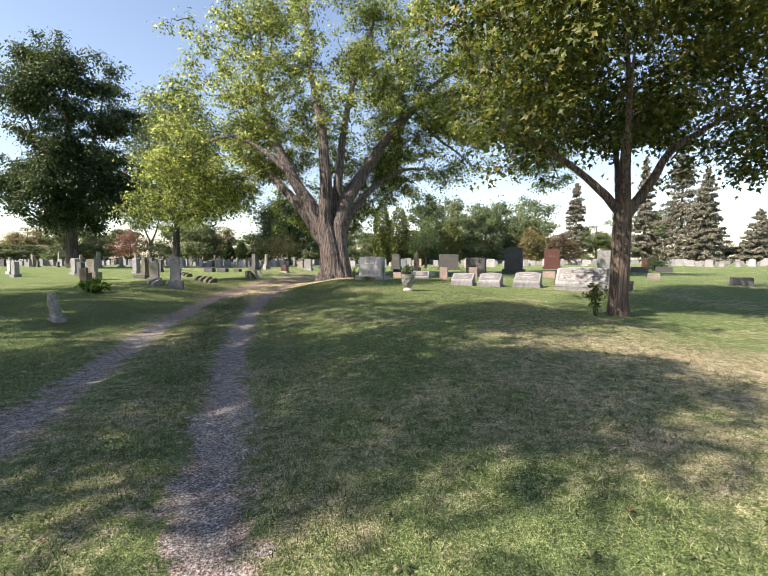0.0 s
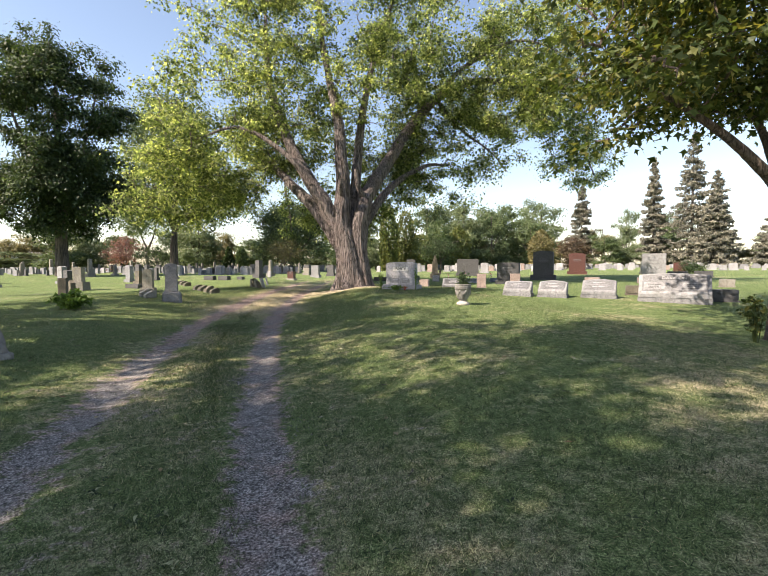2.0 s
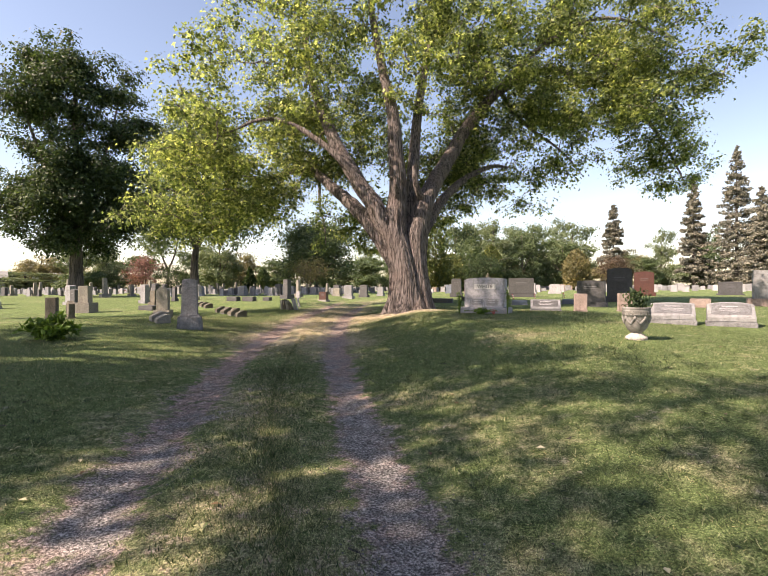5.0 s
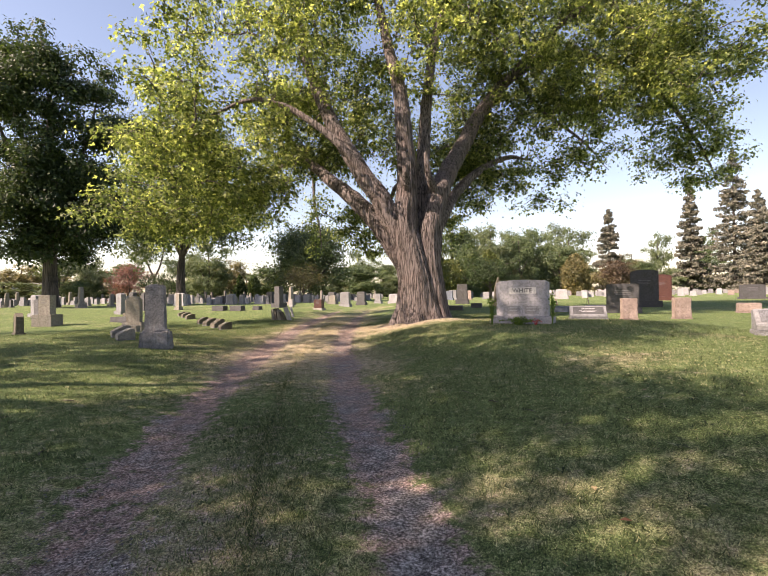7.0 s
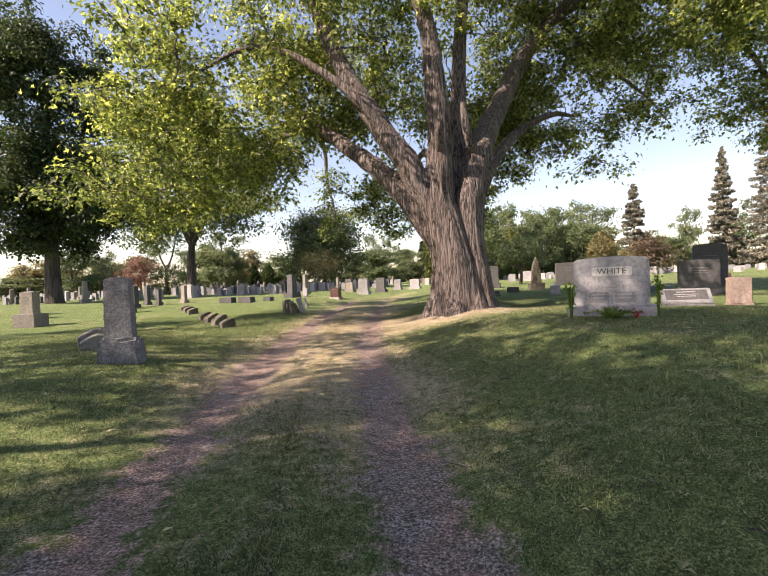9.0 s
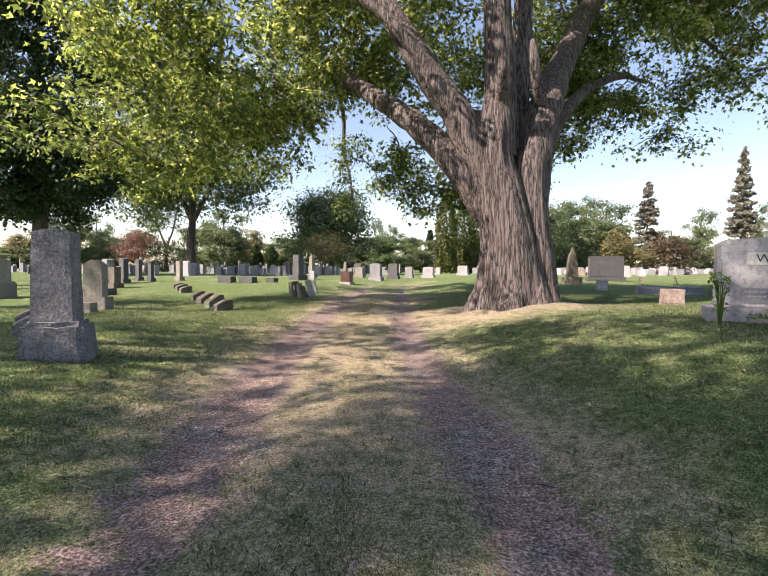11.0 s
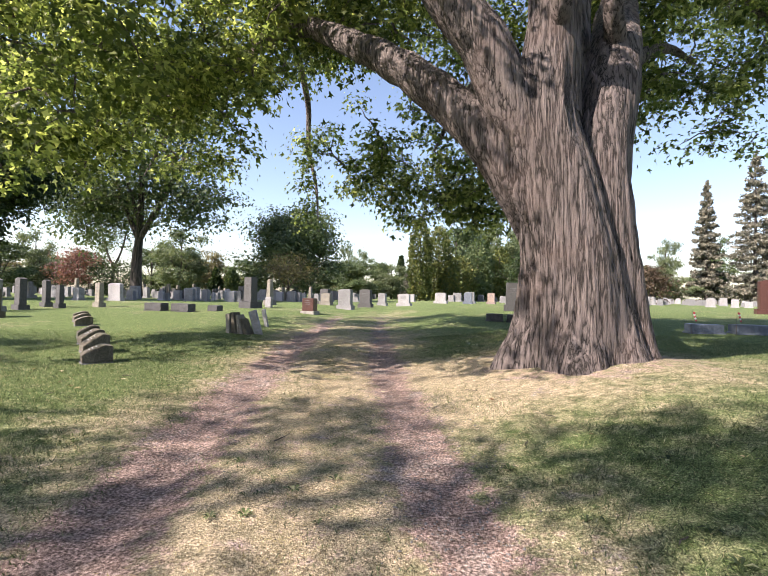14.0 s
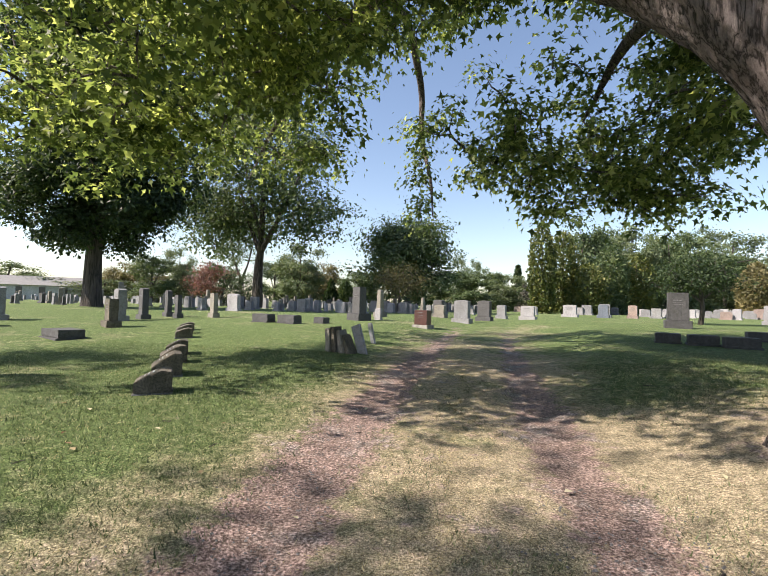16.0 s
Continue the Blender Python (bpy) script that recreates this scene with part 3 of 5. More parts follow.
def family_monument(x, y, yaw):
    """The wide white monument with a family name and a cross."""
    t = thing("family_monument", x, y, yaw, None, "wide white granite family monument with name and cross", "headstone")
    part("base", block(1.5, 0.62, 0.3, 0.015, 0.012, 3, seed=4), WHITE_STONE, t, "rough white granite base", pose(0, 0, -0.12))
    die = part("die", block(1.18, 0.32, 0.88, 0.012, 0.0, 6, 1.0, 2, lambda u: 0.035 * (1 - u * u)), WHITE_STONE, t, m=pose(0, 0, 0.18))
    for s in (-1, 1):
        part("rough_edge", block(0.05, 0.3, 0.84, 0.008, 0.012, 5, seed=s + 3), WHITE_STONE, die, "rock-pitched edge", pose(s * 0.605, 0, 0.01))
    part("name_panel", block(0.66, 0.012, 0.16, 0.003), stone_mat("pale_name_panel", (0.74, 0.73, 0.73), (0.62, 0.61, 0.61), 0.5), die, "smooth pale panel", pose(0.02, -0.163, 0.56))
    lettering("WHITE", 0.155, FACE(-0.171, 0.64) @ pose(0.02, 0, 0), INK, die)
    for k in (-1, 1):
        part("name_tablet", block(0.34, 0.01, 0.2, 0.003), GRANITE, die, "smooth grey tablet", pose(k * 0.22 + 0.02, -0.162, 0.06))
        bars(die, FACE(-0.169, 0.17) @ pose(k * 0.22 + 0.02, 0, 0), [(0.24, 0.025, 0.04), (0.2, 0.02, -0.02)], PALE_INK, 5 + k)
    part("cross", block(0.022, 0.016, 0.46, 0.003), WHITE_STONE, die, "raised white cross", pose(0.02, -0.168, 0.02))
    part("cross_arm", block(0.17, 0.016, 0.022, 0.003), WHITE_STONE, die, m=pose(0.02, -0.169, 0.33))
    return t


def wide_slant(x, y, yaw):
    """The wide slant stone with a family name on a band."""
    w, d, h, nose = 1.78, 0.6, 0.66, 0.13
    t = thing("family_slant", x, y, yaw, None, "wide grey granite slant stone with a family name", "headstone")
    part("base", block(w * 1.02, d * 1.05, 0.2, 0.015, 0.014, 4, seed=8), ROUGH_FACE, t, "rock-pitched granite base", pose(0, 0, -0.08))
    body = part("body", wedge(w, d, h, nose, 0.015, 0.0, 0.05), GRANITE, t, m=pose(0, 0, 0.12))
    m = on_slant(w, d, h + 0.05, nose, 0.004)
    length = math.hypot(d * 0.72, h - nose)
    part("panel", plate(w * 0.9, length * 0.8, 0.004, 0.05), PANEL, body, "darker mottled panel", m)
    part("name_band", plate(w * 0.42, 0.13, 0.005), GRANITE_DARK, body, "dark name band", m @ pose(0, length * 0.26, 0.003))
    lettering("DAWSON", 0.14, m @ pose(0, length * 0.26, 0.01), PALE_INK, body)
    for k in (-1, 1):
        part("name_tablet", plate(w * 0.3, length * 0.34, 0.005), GRANITE, body, "smooth grey tablet", m @ pose(k * w * 0.27, -length * 0.14, 0.003))
        bars(body, m @ pose(k * w * 0.27, -length * 0.14, 0.011), [(0.36, 0.035, 0.05), (0.3, 0.028, -0.02), (0.32, 0.028, -0.08)], INK, 11 + k)
    bm = bmesh.new()
    bmesh.ops.create_cone(bm, segments=24, radius1=0.085, radius2=0.07, depth=0.012, cap_ends=True)
    part("medallion", bm, GRANITE_DARK, body, "round carved medallion", m @ pose(0, -length * 0.12, 0.008))
    return t


def tablet(x, y, yaw, w, d, h, stone, base=(1.25, 0.3), top=0.0, rough=0.0, label="", group="", seed=0, name="headstone", taper=1.0, writing=True, base_m=None, shape=None, lean=0.0, base_rough=0.01):
    t = thing(name, x, y, yaw, None, label, "headstone", group)
    bh = base[1]
    if bh:
        part("base", block(w * base[0], d * base[0] * 1.15, bh + 0.15, 0.014, base_rough, 3, 1.0, seed), base_m or stone, t, m=pose(0, 0, -0.15))
    shape = shape or (lambda u: top * (1 - u * u))
    die = part("die", block(w, d, h + (0 if bh else 0.12), 0.012, rough, 5, taper, seed + 1, shape), stone, t, m=pose(0, 0, bh if bh else -0.12, lean, 0, 0))
    if writing:
        bars(die, FACE(-d / 2 * (1 + taper) / 2 - 0.003, h * 0.62), [(w * 0.45, 0.035, 0.12), (w * 0.5, 0.018, 0.02), (w * 0.4, 0.018, -0.05)], SOFT_INK, seed)
    return t


def urn(x, y):
    """A turned concrete urn with a key band and swags, planted."""
    t = thing("garden_urn", x, y, 14, None, "weathered grey concrete urn with fret band and planting", "urn")

    def lathe(profile, seg=40):
        bm = bmesh.new()
        rings = [[bm.verts.new((r * math.cos(2 * math.pi * i / seg), r * math.sin(2 * math.pi * i / seg), z)) for i in range(seg)] for r, z in profile]
        for a, b in zip(rings, rings[1:]):
            for i in range(seg):
                bm.faces.new((a[i], a[(i + 1) % seg], b[(i + 1) % seg], b[i])).smooth = True
        bm.faces.new(rings[0][::-1])
        bm.faces.new(rings[-1])
        return bm
    part("foot", lathe([(0.21, -0.03), (0.215, 0.03), (0.205, 0.05), (0.16, 0.07), (0.115, 0.1), (0.1, 0.115)]), stone_mat("pale_concrete", (0.56, 0.52, 0.5), (0.4, 0.37, 0.36), 0.9, 90), t, "pale concrete foot")
    bowl = part("bowl", lathe([(0.1, 0.115), (0.15, 0.145), (0.2, 0.2), (0.235, 0.28), (0.25, 0.36), (0.252, 0.4), (0.265, 0.405), (0.268, 0.5), (0.262, 0.51), (0.275, 0.52), (0.278, 0.545), (0.262, 0.55), (0.235, 0.54), (0.225, 0.47), (0.02, 0.46)]), CONCRETE, t)
    fret = bmesh.new()
    for i in range(18):
        a = 20 * i
        for (px, pz, w, h) in ((0, 0.485, 0.075, 0.011), (-0.034, 0.455, 0.011, 0.06), (0.0, 0.428, 0.055, 0.011), (0.022, 0.448, 0.011, 0.04), (0.008, 0.462, 0.03, 0.01)):
            r = bmesh.ops.create_cube(fret, size=1.0)
            bmesh.ops.transform(fret, matrix=pose(0, 0, 0, 0, 0, a) @ pose(px, -0.268, pz) @ Matrix.Diagonal((w, 0.014, h, 1)), verts=r["verts"])
    part("key_band", fret, CONCRETE, bowl, "raised Greek key band")
    for i in range(8):
        a0 = 45 * i
        line = [((0.246 - 0.03 * s * s + 0.014) * math.cos(radians(a0 + 45 * k / 10)), (0.246 - 0.03 * s * s + 0.014) * math.sin(radians(a0 + 45 * k / 10)), 0.385 - 0.1 * s) for k in range(11) for s in (math.sin(math.pi * k / 10),)]
        v, q = tube(line, [0.012 + 0.012 * math.sin(math.pi * k / 10) for k in range(11)], 7)
        part("swag", mesh_from("swag", v, q), CONCRETE, bowl)
        bm = bmesh.new()
        bmesh.ops.create_uvsphere(bm, u_segments=10, v_segments=7, radius=0.03)
        part("boss", bm, CONCRETE, bowl, m=pose(0.256 * math.cos(radians(a0)), 0.256 * math.sin(radians(a0)), 0.375))
    rng = np.random.default_rng(5)
    at = np.stack([rng.normal(0, 0.1, 420), rng.normal(0, 0.1, 420), 0.52 + rng.random(420) ** 2 * 0.3], -1)
    tagged(part("plant", leaf_mesh("plant", at, 0.07, "oval", -0.5, 3), LEAF_DARK, t, "dark leafy planting"), kind="stuff")
    return t


def spray(name, x, y, n, r, h, size, leaf_m, label, category, seed=0, shape="oval", stems=26, z=None, arc=1.0):
    """A clump of arching stems set with leaves: ferns and flower clumps."""
    rng = np.random.default_rng(seed)
    t = thing(name, x, y, 0, z, label, category)
    vs, qs, at, base = [], [], [], 0
    for i in range(stems):
        a, k = rng.random() * 6.283, rng.random() ** 0.6
        tip = np.array([math.cos(a) * r * k, math.sin(a) * r * k, h * (1.1 - 0.55 * k * arc) * rng.uniform(0.7, 1.1)])
        mid = tip * np.array([0.4, 0.4, 0.75])
        line = spline([(tip[0] * 0.1, tip[1] * 0.1, -0.02), mid, tip], 9)
        v, q = tube(line, np.linspace(0.008, 0.003, 9), 4)
        vs.append(v)
        qs.append(q + base)
        base += len(v)
        m = n // stems
        f = rng.integers(2, 9, m)
        at.append(line[f] + rng.normal(size=(m, 3)) * np.array([0.04, 0.04, 0.02]) * (size / 0.1))
    part("stems", mesh_from("stems", np.concatenate(vs), np.concatenate(qs)), leaf_m, t)
    part("foliage", leaf_mesh("foliage", np.concatenate(at), size, shape, 0.0, seed + 1), leaf_m, t)
    return t


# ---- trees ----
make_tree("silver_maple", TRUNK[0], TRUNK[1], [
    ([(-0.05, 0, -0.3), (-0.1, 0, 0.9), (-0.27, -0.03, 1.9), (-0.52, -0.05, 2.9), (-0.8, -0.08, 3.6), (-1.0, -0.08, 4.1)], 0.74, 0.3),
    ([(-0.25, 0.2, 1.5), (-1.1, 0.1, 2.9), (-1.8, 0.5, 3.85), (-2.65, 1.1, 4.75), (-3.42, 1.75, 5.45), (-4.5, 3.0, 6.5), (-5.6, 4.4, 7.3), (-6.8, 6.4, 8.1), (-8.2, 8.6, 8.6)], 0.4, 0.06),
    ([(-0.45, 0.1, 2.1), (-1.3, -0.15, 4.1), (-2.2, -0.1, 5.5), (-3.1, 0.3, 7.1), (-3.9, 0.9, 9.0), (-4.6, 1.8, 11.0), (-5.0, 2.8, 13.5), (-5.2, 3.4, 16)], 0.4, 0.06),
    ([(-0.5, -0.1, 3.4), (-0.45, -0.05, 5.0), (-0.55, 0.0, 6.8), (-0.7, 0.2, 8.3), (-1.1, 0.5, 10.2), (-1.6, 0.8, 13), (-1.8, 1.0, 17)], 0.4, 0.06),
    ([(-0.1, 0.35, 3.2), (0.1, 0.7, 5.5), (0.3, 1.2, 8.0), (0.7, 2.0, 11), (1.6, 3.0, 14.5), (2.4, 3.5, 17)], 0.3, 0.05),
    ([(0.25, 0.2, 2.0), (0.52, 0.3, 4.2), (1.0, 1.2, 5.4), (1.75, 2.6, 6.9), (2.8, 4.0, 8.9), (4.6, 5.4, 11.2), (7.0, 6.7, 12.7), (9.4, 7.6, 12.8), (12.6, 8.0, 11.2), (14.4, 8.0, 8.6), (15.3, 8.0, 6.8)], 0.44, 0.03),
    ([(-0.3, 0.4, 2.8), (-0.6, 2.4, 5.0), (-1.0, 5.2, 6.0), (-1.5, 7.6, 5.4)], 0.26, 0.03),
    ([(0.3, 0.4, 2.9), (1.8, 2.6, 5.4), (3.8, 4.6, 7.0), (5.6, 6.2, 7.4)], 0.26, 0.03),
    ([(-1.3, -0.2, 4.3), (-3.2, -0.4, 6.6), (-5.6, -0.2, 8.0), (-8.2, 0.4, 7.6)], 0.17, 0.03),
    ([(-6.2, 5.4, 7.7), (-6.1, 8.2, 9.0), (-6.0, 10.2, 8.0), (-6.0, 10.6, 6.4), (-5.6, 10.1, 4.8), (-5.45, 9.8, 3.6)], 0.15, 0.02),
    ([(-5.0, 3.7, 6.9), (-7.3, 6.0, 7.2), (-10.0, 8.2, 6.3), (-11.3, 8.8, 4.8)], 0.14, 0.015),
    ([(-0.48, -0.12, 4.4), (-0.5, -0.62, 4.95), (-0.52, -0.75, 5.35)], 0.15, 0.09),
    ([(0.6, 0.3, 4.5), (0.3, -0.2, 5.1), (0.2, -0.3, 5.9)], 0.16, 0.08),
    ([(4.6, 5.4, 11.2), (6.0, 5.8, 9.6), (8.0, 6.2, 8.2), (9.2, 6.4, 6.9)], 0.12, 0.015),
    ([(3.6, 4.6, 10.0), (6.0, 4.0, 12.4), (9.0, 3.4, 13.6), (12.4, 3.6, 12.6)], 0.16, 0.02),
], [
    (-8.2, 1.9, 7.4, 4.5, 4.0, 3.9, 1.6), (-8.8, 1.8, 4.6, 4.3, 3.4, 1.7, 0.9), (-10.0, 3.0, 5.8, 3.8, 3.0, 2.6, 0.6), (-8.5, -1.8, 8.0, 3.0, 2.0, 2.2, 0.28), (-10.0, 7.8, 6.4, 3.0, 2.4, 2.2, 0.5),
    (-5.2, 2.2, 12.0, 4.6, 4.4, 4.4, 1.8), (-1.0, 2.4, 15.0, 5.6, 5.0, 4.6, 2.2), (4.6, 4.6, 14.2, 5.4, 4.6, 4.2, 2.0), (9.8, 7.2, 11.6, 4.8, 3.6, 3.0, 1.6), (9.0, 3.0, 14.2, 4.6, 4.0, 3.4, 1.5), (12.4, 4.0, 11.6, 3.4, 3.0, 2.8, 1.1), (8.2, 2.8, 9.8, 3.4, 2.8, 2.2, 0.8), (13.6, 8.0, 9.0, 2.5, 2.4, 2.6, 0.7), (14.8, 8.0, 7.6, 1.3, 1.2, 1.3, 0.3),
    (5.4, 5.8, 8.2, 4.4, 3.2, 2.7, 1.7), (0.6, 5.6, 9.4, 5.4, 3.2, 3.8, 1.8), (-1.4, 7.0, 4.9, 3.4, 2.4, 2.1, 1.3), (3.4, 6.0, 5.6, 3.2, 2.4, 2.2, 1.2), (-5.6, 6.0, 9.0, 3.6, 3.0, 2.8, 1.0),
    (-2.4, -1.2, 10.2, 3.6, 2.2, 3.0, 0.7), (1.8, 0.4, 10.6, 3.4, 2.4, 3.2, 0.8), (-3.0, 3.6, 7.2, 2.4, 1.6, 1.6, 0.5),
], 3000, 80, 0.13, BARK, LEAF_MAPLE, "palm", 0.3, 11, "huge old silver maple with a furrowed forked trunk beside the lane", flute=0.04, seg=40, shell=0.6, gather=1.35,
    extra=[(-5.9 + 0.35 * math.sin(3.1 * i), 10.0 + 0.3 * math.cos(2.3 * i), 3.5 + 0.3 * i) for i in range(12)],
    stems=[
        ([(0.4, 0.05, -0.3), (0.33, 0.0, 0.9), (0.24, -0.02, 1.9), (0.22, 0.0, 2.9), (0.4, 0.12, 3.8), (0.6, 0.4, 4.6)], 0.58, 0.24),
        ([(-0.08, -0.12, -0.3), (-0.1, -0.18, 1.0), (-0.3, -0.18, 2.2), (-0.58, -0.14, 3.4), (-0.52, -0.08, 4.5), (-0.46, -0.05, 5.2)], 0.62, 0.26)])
make_tree("young_maple", 6.6, 10.15, [
    ([(0, 0, -0.2), (0.0, 0, 1.2), (0.04, 0, 2.75)], 0.235, 0.2),
    ([(0, 0, 2.45), (-0.5, -0.1, 2.95), (-1.2, -0.2, 3.5), (-2.1, -0.3, 4.05), (-3.0, -0.3, 4.5)], 0.12, 0.02),
    ([(0.05, 0, 2.5), (0.1, 0.1, 3.8), (0.15, 0.1, 5.0), (0.0, 0.2, 7.5)], 0.16, 0.03),
    ([(0.1, 0, 2.4), (0.65, 0, 3.2), (1.2, 0.1, 4.0), (2.3, 0.1, 4.7), (3.5, 0.2, 5.4)], 0.13, 0.02),
    ([(0, -0.1, 2.7), (-0.4, -1.0, 4.2), (-0.8, -2.0, 5.4)], 0.1, 0.02), ([(0, 0.1, 2.7), (0.4, 1.3, 4.2), (0.6, 2.4, 5.2)], 0.1, 0.02),
], [(0, 0, 6.3, 4.3, 4.2, 2.6, 3), (-2.6, -0.3, 5.2, 2.2, 2.6, 1.5, 1.1), (3, 0, 4.9, 3.2, 3, 1.7, 1.2), (0, 0, 8.8, 4.2, 4, 2.4, 1.8), (-2.4, -0.2, 7.6, 2.4, 2.6, 2.0, 1), (3.2, 0, 7.4, 2.6, 2.8, 2.2, 1)],
    760, 74, 0.125, BARK_RED, LEAF_NEAR, "palm", 0.34, 21, "young lawn tree with yellowing leaves and reddish bark", flute=0.03, seg=12)
make_tree("dark_maple", -33.6, 45.8, [
    ([(0, 0, -0.3), (0, 0, 2.2), (0.1, 0, 4.5), (0, 0, 12)], 0.45, 0.14),
    ([(0, 0, 3.2), (-1.4, 0.3, 5.5), (-3.2, 0.5, 8)], 0.2, 0.04), ([(0, 0, 3.4), (1.4, -0.4, 5.6), (3.2, -0.8, 7.6)], 0.2, 0.04), ([(0, 0, 5), (-0.8, -1.6, 8), (-1.2, -2.8, 11)], 0.16, 0.04),
    ([(0, 0, 5), (0.8, 1.6, 9), (1.2, 2.6, 13)], 0.16, 0.04)],
    [(0, 0, 10.6, 4.2, 4.2, 5.8, 3), (0.2, 0, 6.2, 4.7, 4.7, 2.8, 2), (0.2, 0, 4.3, 4.3, 4.3, 1.7, 1.0)], 1150, 105, 0.165, BARK_DARK, LEAF_DARK, "oval", 0.36, 31, "tall dense dark green maple", seg=10, gather=0.8).scale = (1.45, 1.45, 1.52)
make_tree("lawn_tree", -31, 63, [
    ([(0, 0, -0.3), (0, 0, 3), (0.2, 0, 6), (0.3, 0, 14)], 0.5, 0.14),
    ([(0, 0, 4.5), (1.6, -0.3, 7), (3.8, -0.4, 11), (5.0, -0.4, 14)], 0.26, 0.06), ([(0, 0, 5), (-1.5, 0.4, 8), (-2.8, 0.5, 12)], 0.22, 0.05), ([(0.2, 0, 6), (0.2, -1.8, 9), (0, -3, 13)], 0.16, 0.05)],
    [(0, 0, 14, 6.2, 6.2, 7.0, 3), (3.5, 0, 8.5, 3.8, 4, 2.8, 1), (-3.6, 0, 8.0, 3.4, 4, 2.8, 1)], 520, 60, 0.28, BARK_DARK, LEAF_FAR, "oval", 0.8, 41, "tall leafy tree with a bare lower trunk on the lawn", seg=10).scale = (1.2, 1.2, 1.2)
for tx, ty, tr, tz, ts in ((-15.7, 6.3, 4.2, 13.5, 51), (-10.4, 0.2, 5.0, 13.0, 52), (-16.2, 10.2, 3.4, 16.5, 53), (-20.0, 8.2, 4.8, 12.5, 54), (-17.5, 1.2, 4.8, 12.5, 55), (-23.0, 12.8, 2.1, 14.0, 56), (-18.4, 14.5, 2.4, 14.5, 59), (-13.0, -4.6, 3.6, 13.0, 58), (-26.0, 19.0, 3.0, 14.0, 57)):
    make_tree("roadside_tree", tx, ty, [
        ([(0, 0, -0.3), (0, 0, 2.5), (0.1, 0.1, 5), (0, 0, 7.5)], 0.34, 0.12),
        ([(0, 0, 6), (0.3 * tr, 0.15 * tr, 9), (0.6 * tr, 0.3 * tr, 12)], 0.16, 0.04), ([(0, 0, 6.4), (-0.3 * tr, 0.1 * tr, 9.5), (-0.6 * tr, 0.2 * tr, 12)], 0.16, 0.04), ([(0, 0, 7), (0.2, -0.35 * tr, 9.5), (0, -0.6 * tr, 12)], 0.16, 0.04)],
        [(0, 0, tz, tr, tr, 1.1 * tr, 3), (0, 0, tz - 4.2, 0.5 * tr, 0.5 * tr, 2.6, 0.7 if tz < 13.8 else 0.05)], int((8.6 if tx > -12 else 11 if tz > 16 else 7.4 if ty < 12 else 4.2) * tr * tr), 84, 0.22, BARK_DARK, LEAF_DARK, "oval", 0.44, ts, "tall dark green shade tree beside the lane", "lane shade trees", seg=10)

make_tree("forked_tree", -46, 83, [([(0, 0, -0.3), (0, 0, 2), (0.1, 0, 4)], 0.3, 0.22), ([(0.1, 0, 3.8), (-1.2, 0, 7), (-2.4, 0, 12)], 0.18, 0.05), ([(0.1, 0, 3.8), (1.4, 0, 7), (2.4, 0, 12)], 0.18, 0.05)],
          [(0, 0, 12, 4.2, 4.2, 4.4, 1), (0, 0, 8, 3.5, 3.5, 2, 0.3)], 220, 36, 0.24, BARK_DARK, LEAF_PALE, "oval", 0.6, 68, "slender forked tree with open pale foliage", seg=8)
make_tree("round_tree", -17, 72, [([(0, 0, -0.3), (0, 0, 2), (0, 0, 8)], 0.35, 0.1), ([(0, 0, 2), (2, 0, 4), (3.5, 0, 6)], 0.15, 0.04), ([(0, 0, 2), (-2, 0, 4), (-3.5, 0, 6)], 0.15, 0.04)],
          [(0, 0, 7, 5.0, 5.0, 4.6, 3), (0.5, 0, 3.8, 5.4, 5.4, 2.4, 1.5)], 420, 70, 0.3, BARK_DARK, LEAF_FAR, "oval", 0.7, 61, "dense dark green broadleaf tree among the headstones", seg=8)
make_tree("tan_tree", -14.6, 58, [([(0, 0, -0.2), (0, 0, 1), (0, 0, 3)], 0.1, 0.03), ([(0, 0, 1), (0.9, 0, 2.4)], 0.05, 0.02), ([(0, 0, 1), (-0.9, 0, 2.4)], 0.05, 0.02)],
          [(0, 0, 2.7, 1.9, 1.9, 1.5, 1)], 120, 26, 0.16, BARK_RED, LEAF_TAN, "oval", 0.4, 62, "small spreading tree with pale tan foliage", seg=6)
make_tree("plum_tree", -42, 70, [([(0, 0, -0.2), (0, 0, 1.5), (0, 0, 3.5)], 0.14, 0.05)], [(0, 0, 3.4, 2.5, 2.5, 2.2, 1)], 150, 30, 0.2, BARK_DARK, LEAF_PINK, "oval", 0.45, 63, "rounded plum tree with purple-pink leaves", seg=6)
make_tree("dark_bush", -37.5, 70.5, [([(0, 0, -0.2), (0, 0, 1), (0, 0, 3)], 0.12, 0.05)], [(0, 0, 2.4, 2.6, 2.6, 2.4, 1)], 150, 30, 0.2, BARK_DARK, LEAF_DARK, "oval", 0.45, 64, "dark rounded evergreen bush", category="bush", seg=6)
make_tree("topiary_tree", 3.75, 47.5, [([(0, 0, -0.2), (0.1, 0, 0.8), (0, 0, 2)], 0.13, 0.08), ([(0, 0, 1.2), (0.8, 0, 1.9)], 0.07, 0.02), ([(0, 0, 1.2), (-0.8, 0, 1.9)], 0.07, 0.02)],
          [(0, 0, 2.5, 1.75, 1.75, 0.95, 1)], 190, 44, 0.11, BARK_DARK, LEAF_DARK, "oval", 0.26, 65, "small dark clipped umbrella-shaped tree", seg=8)
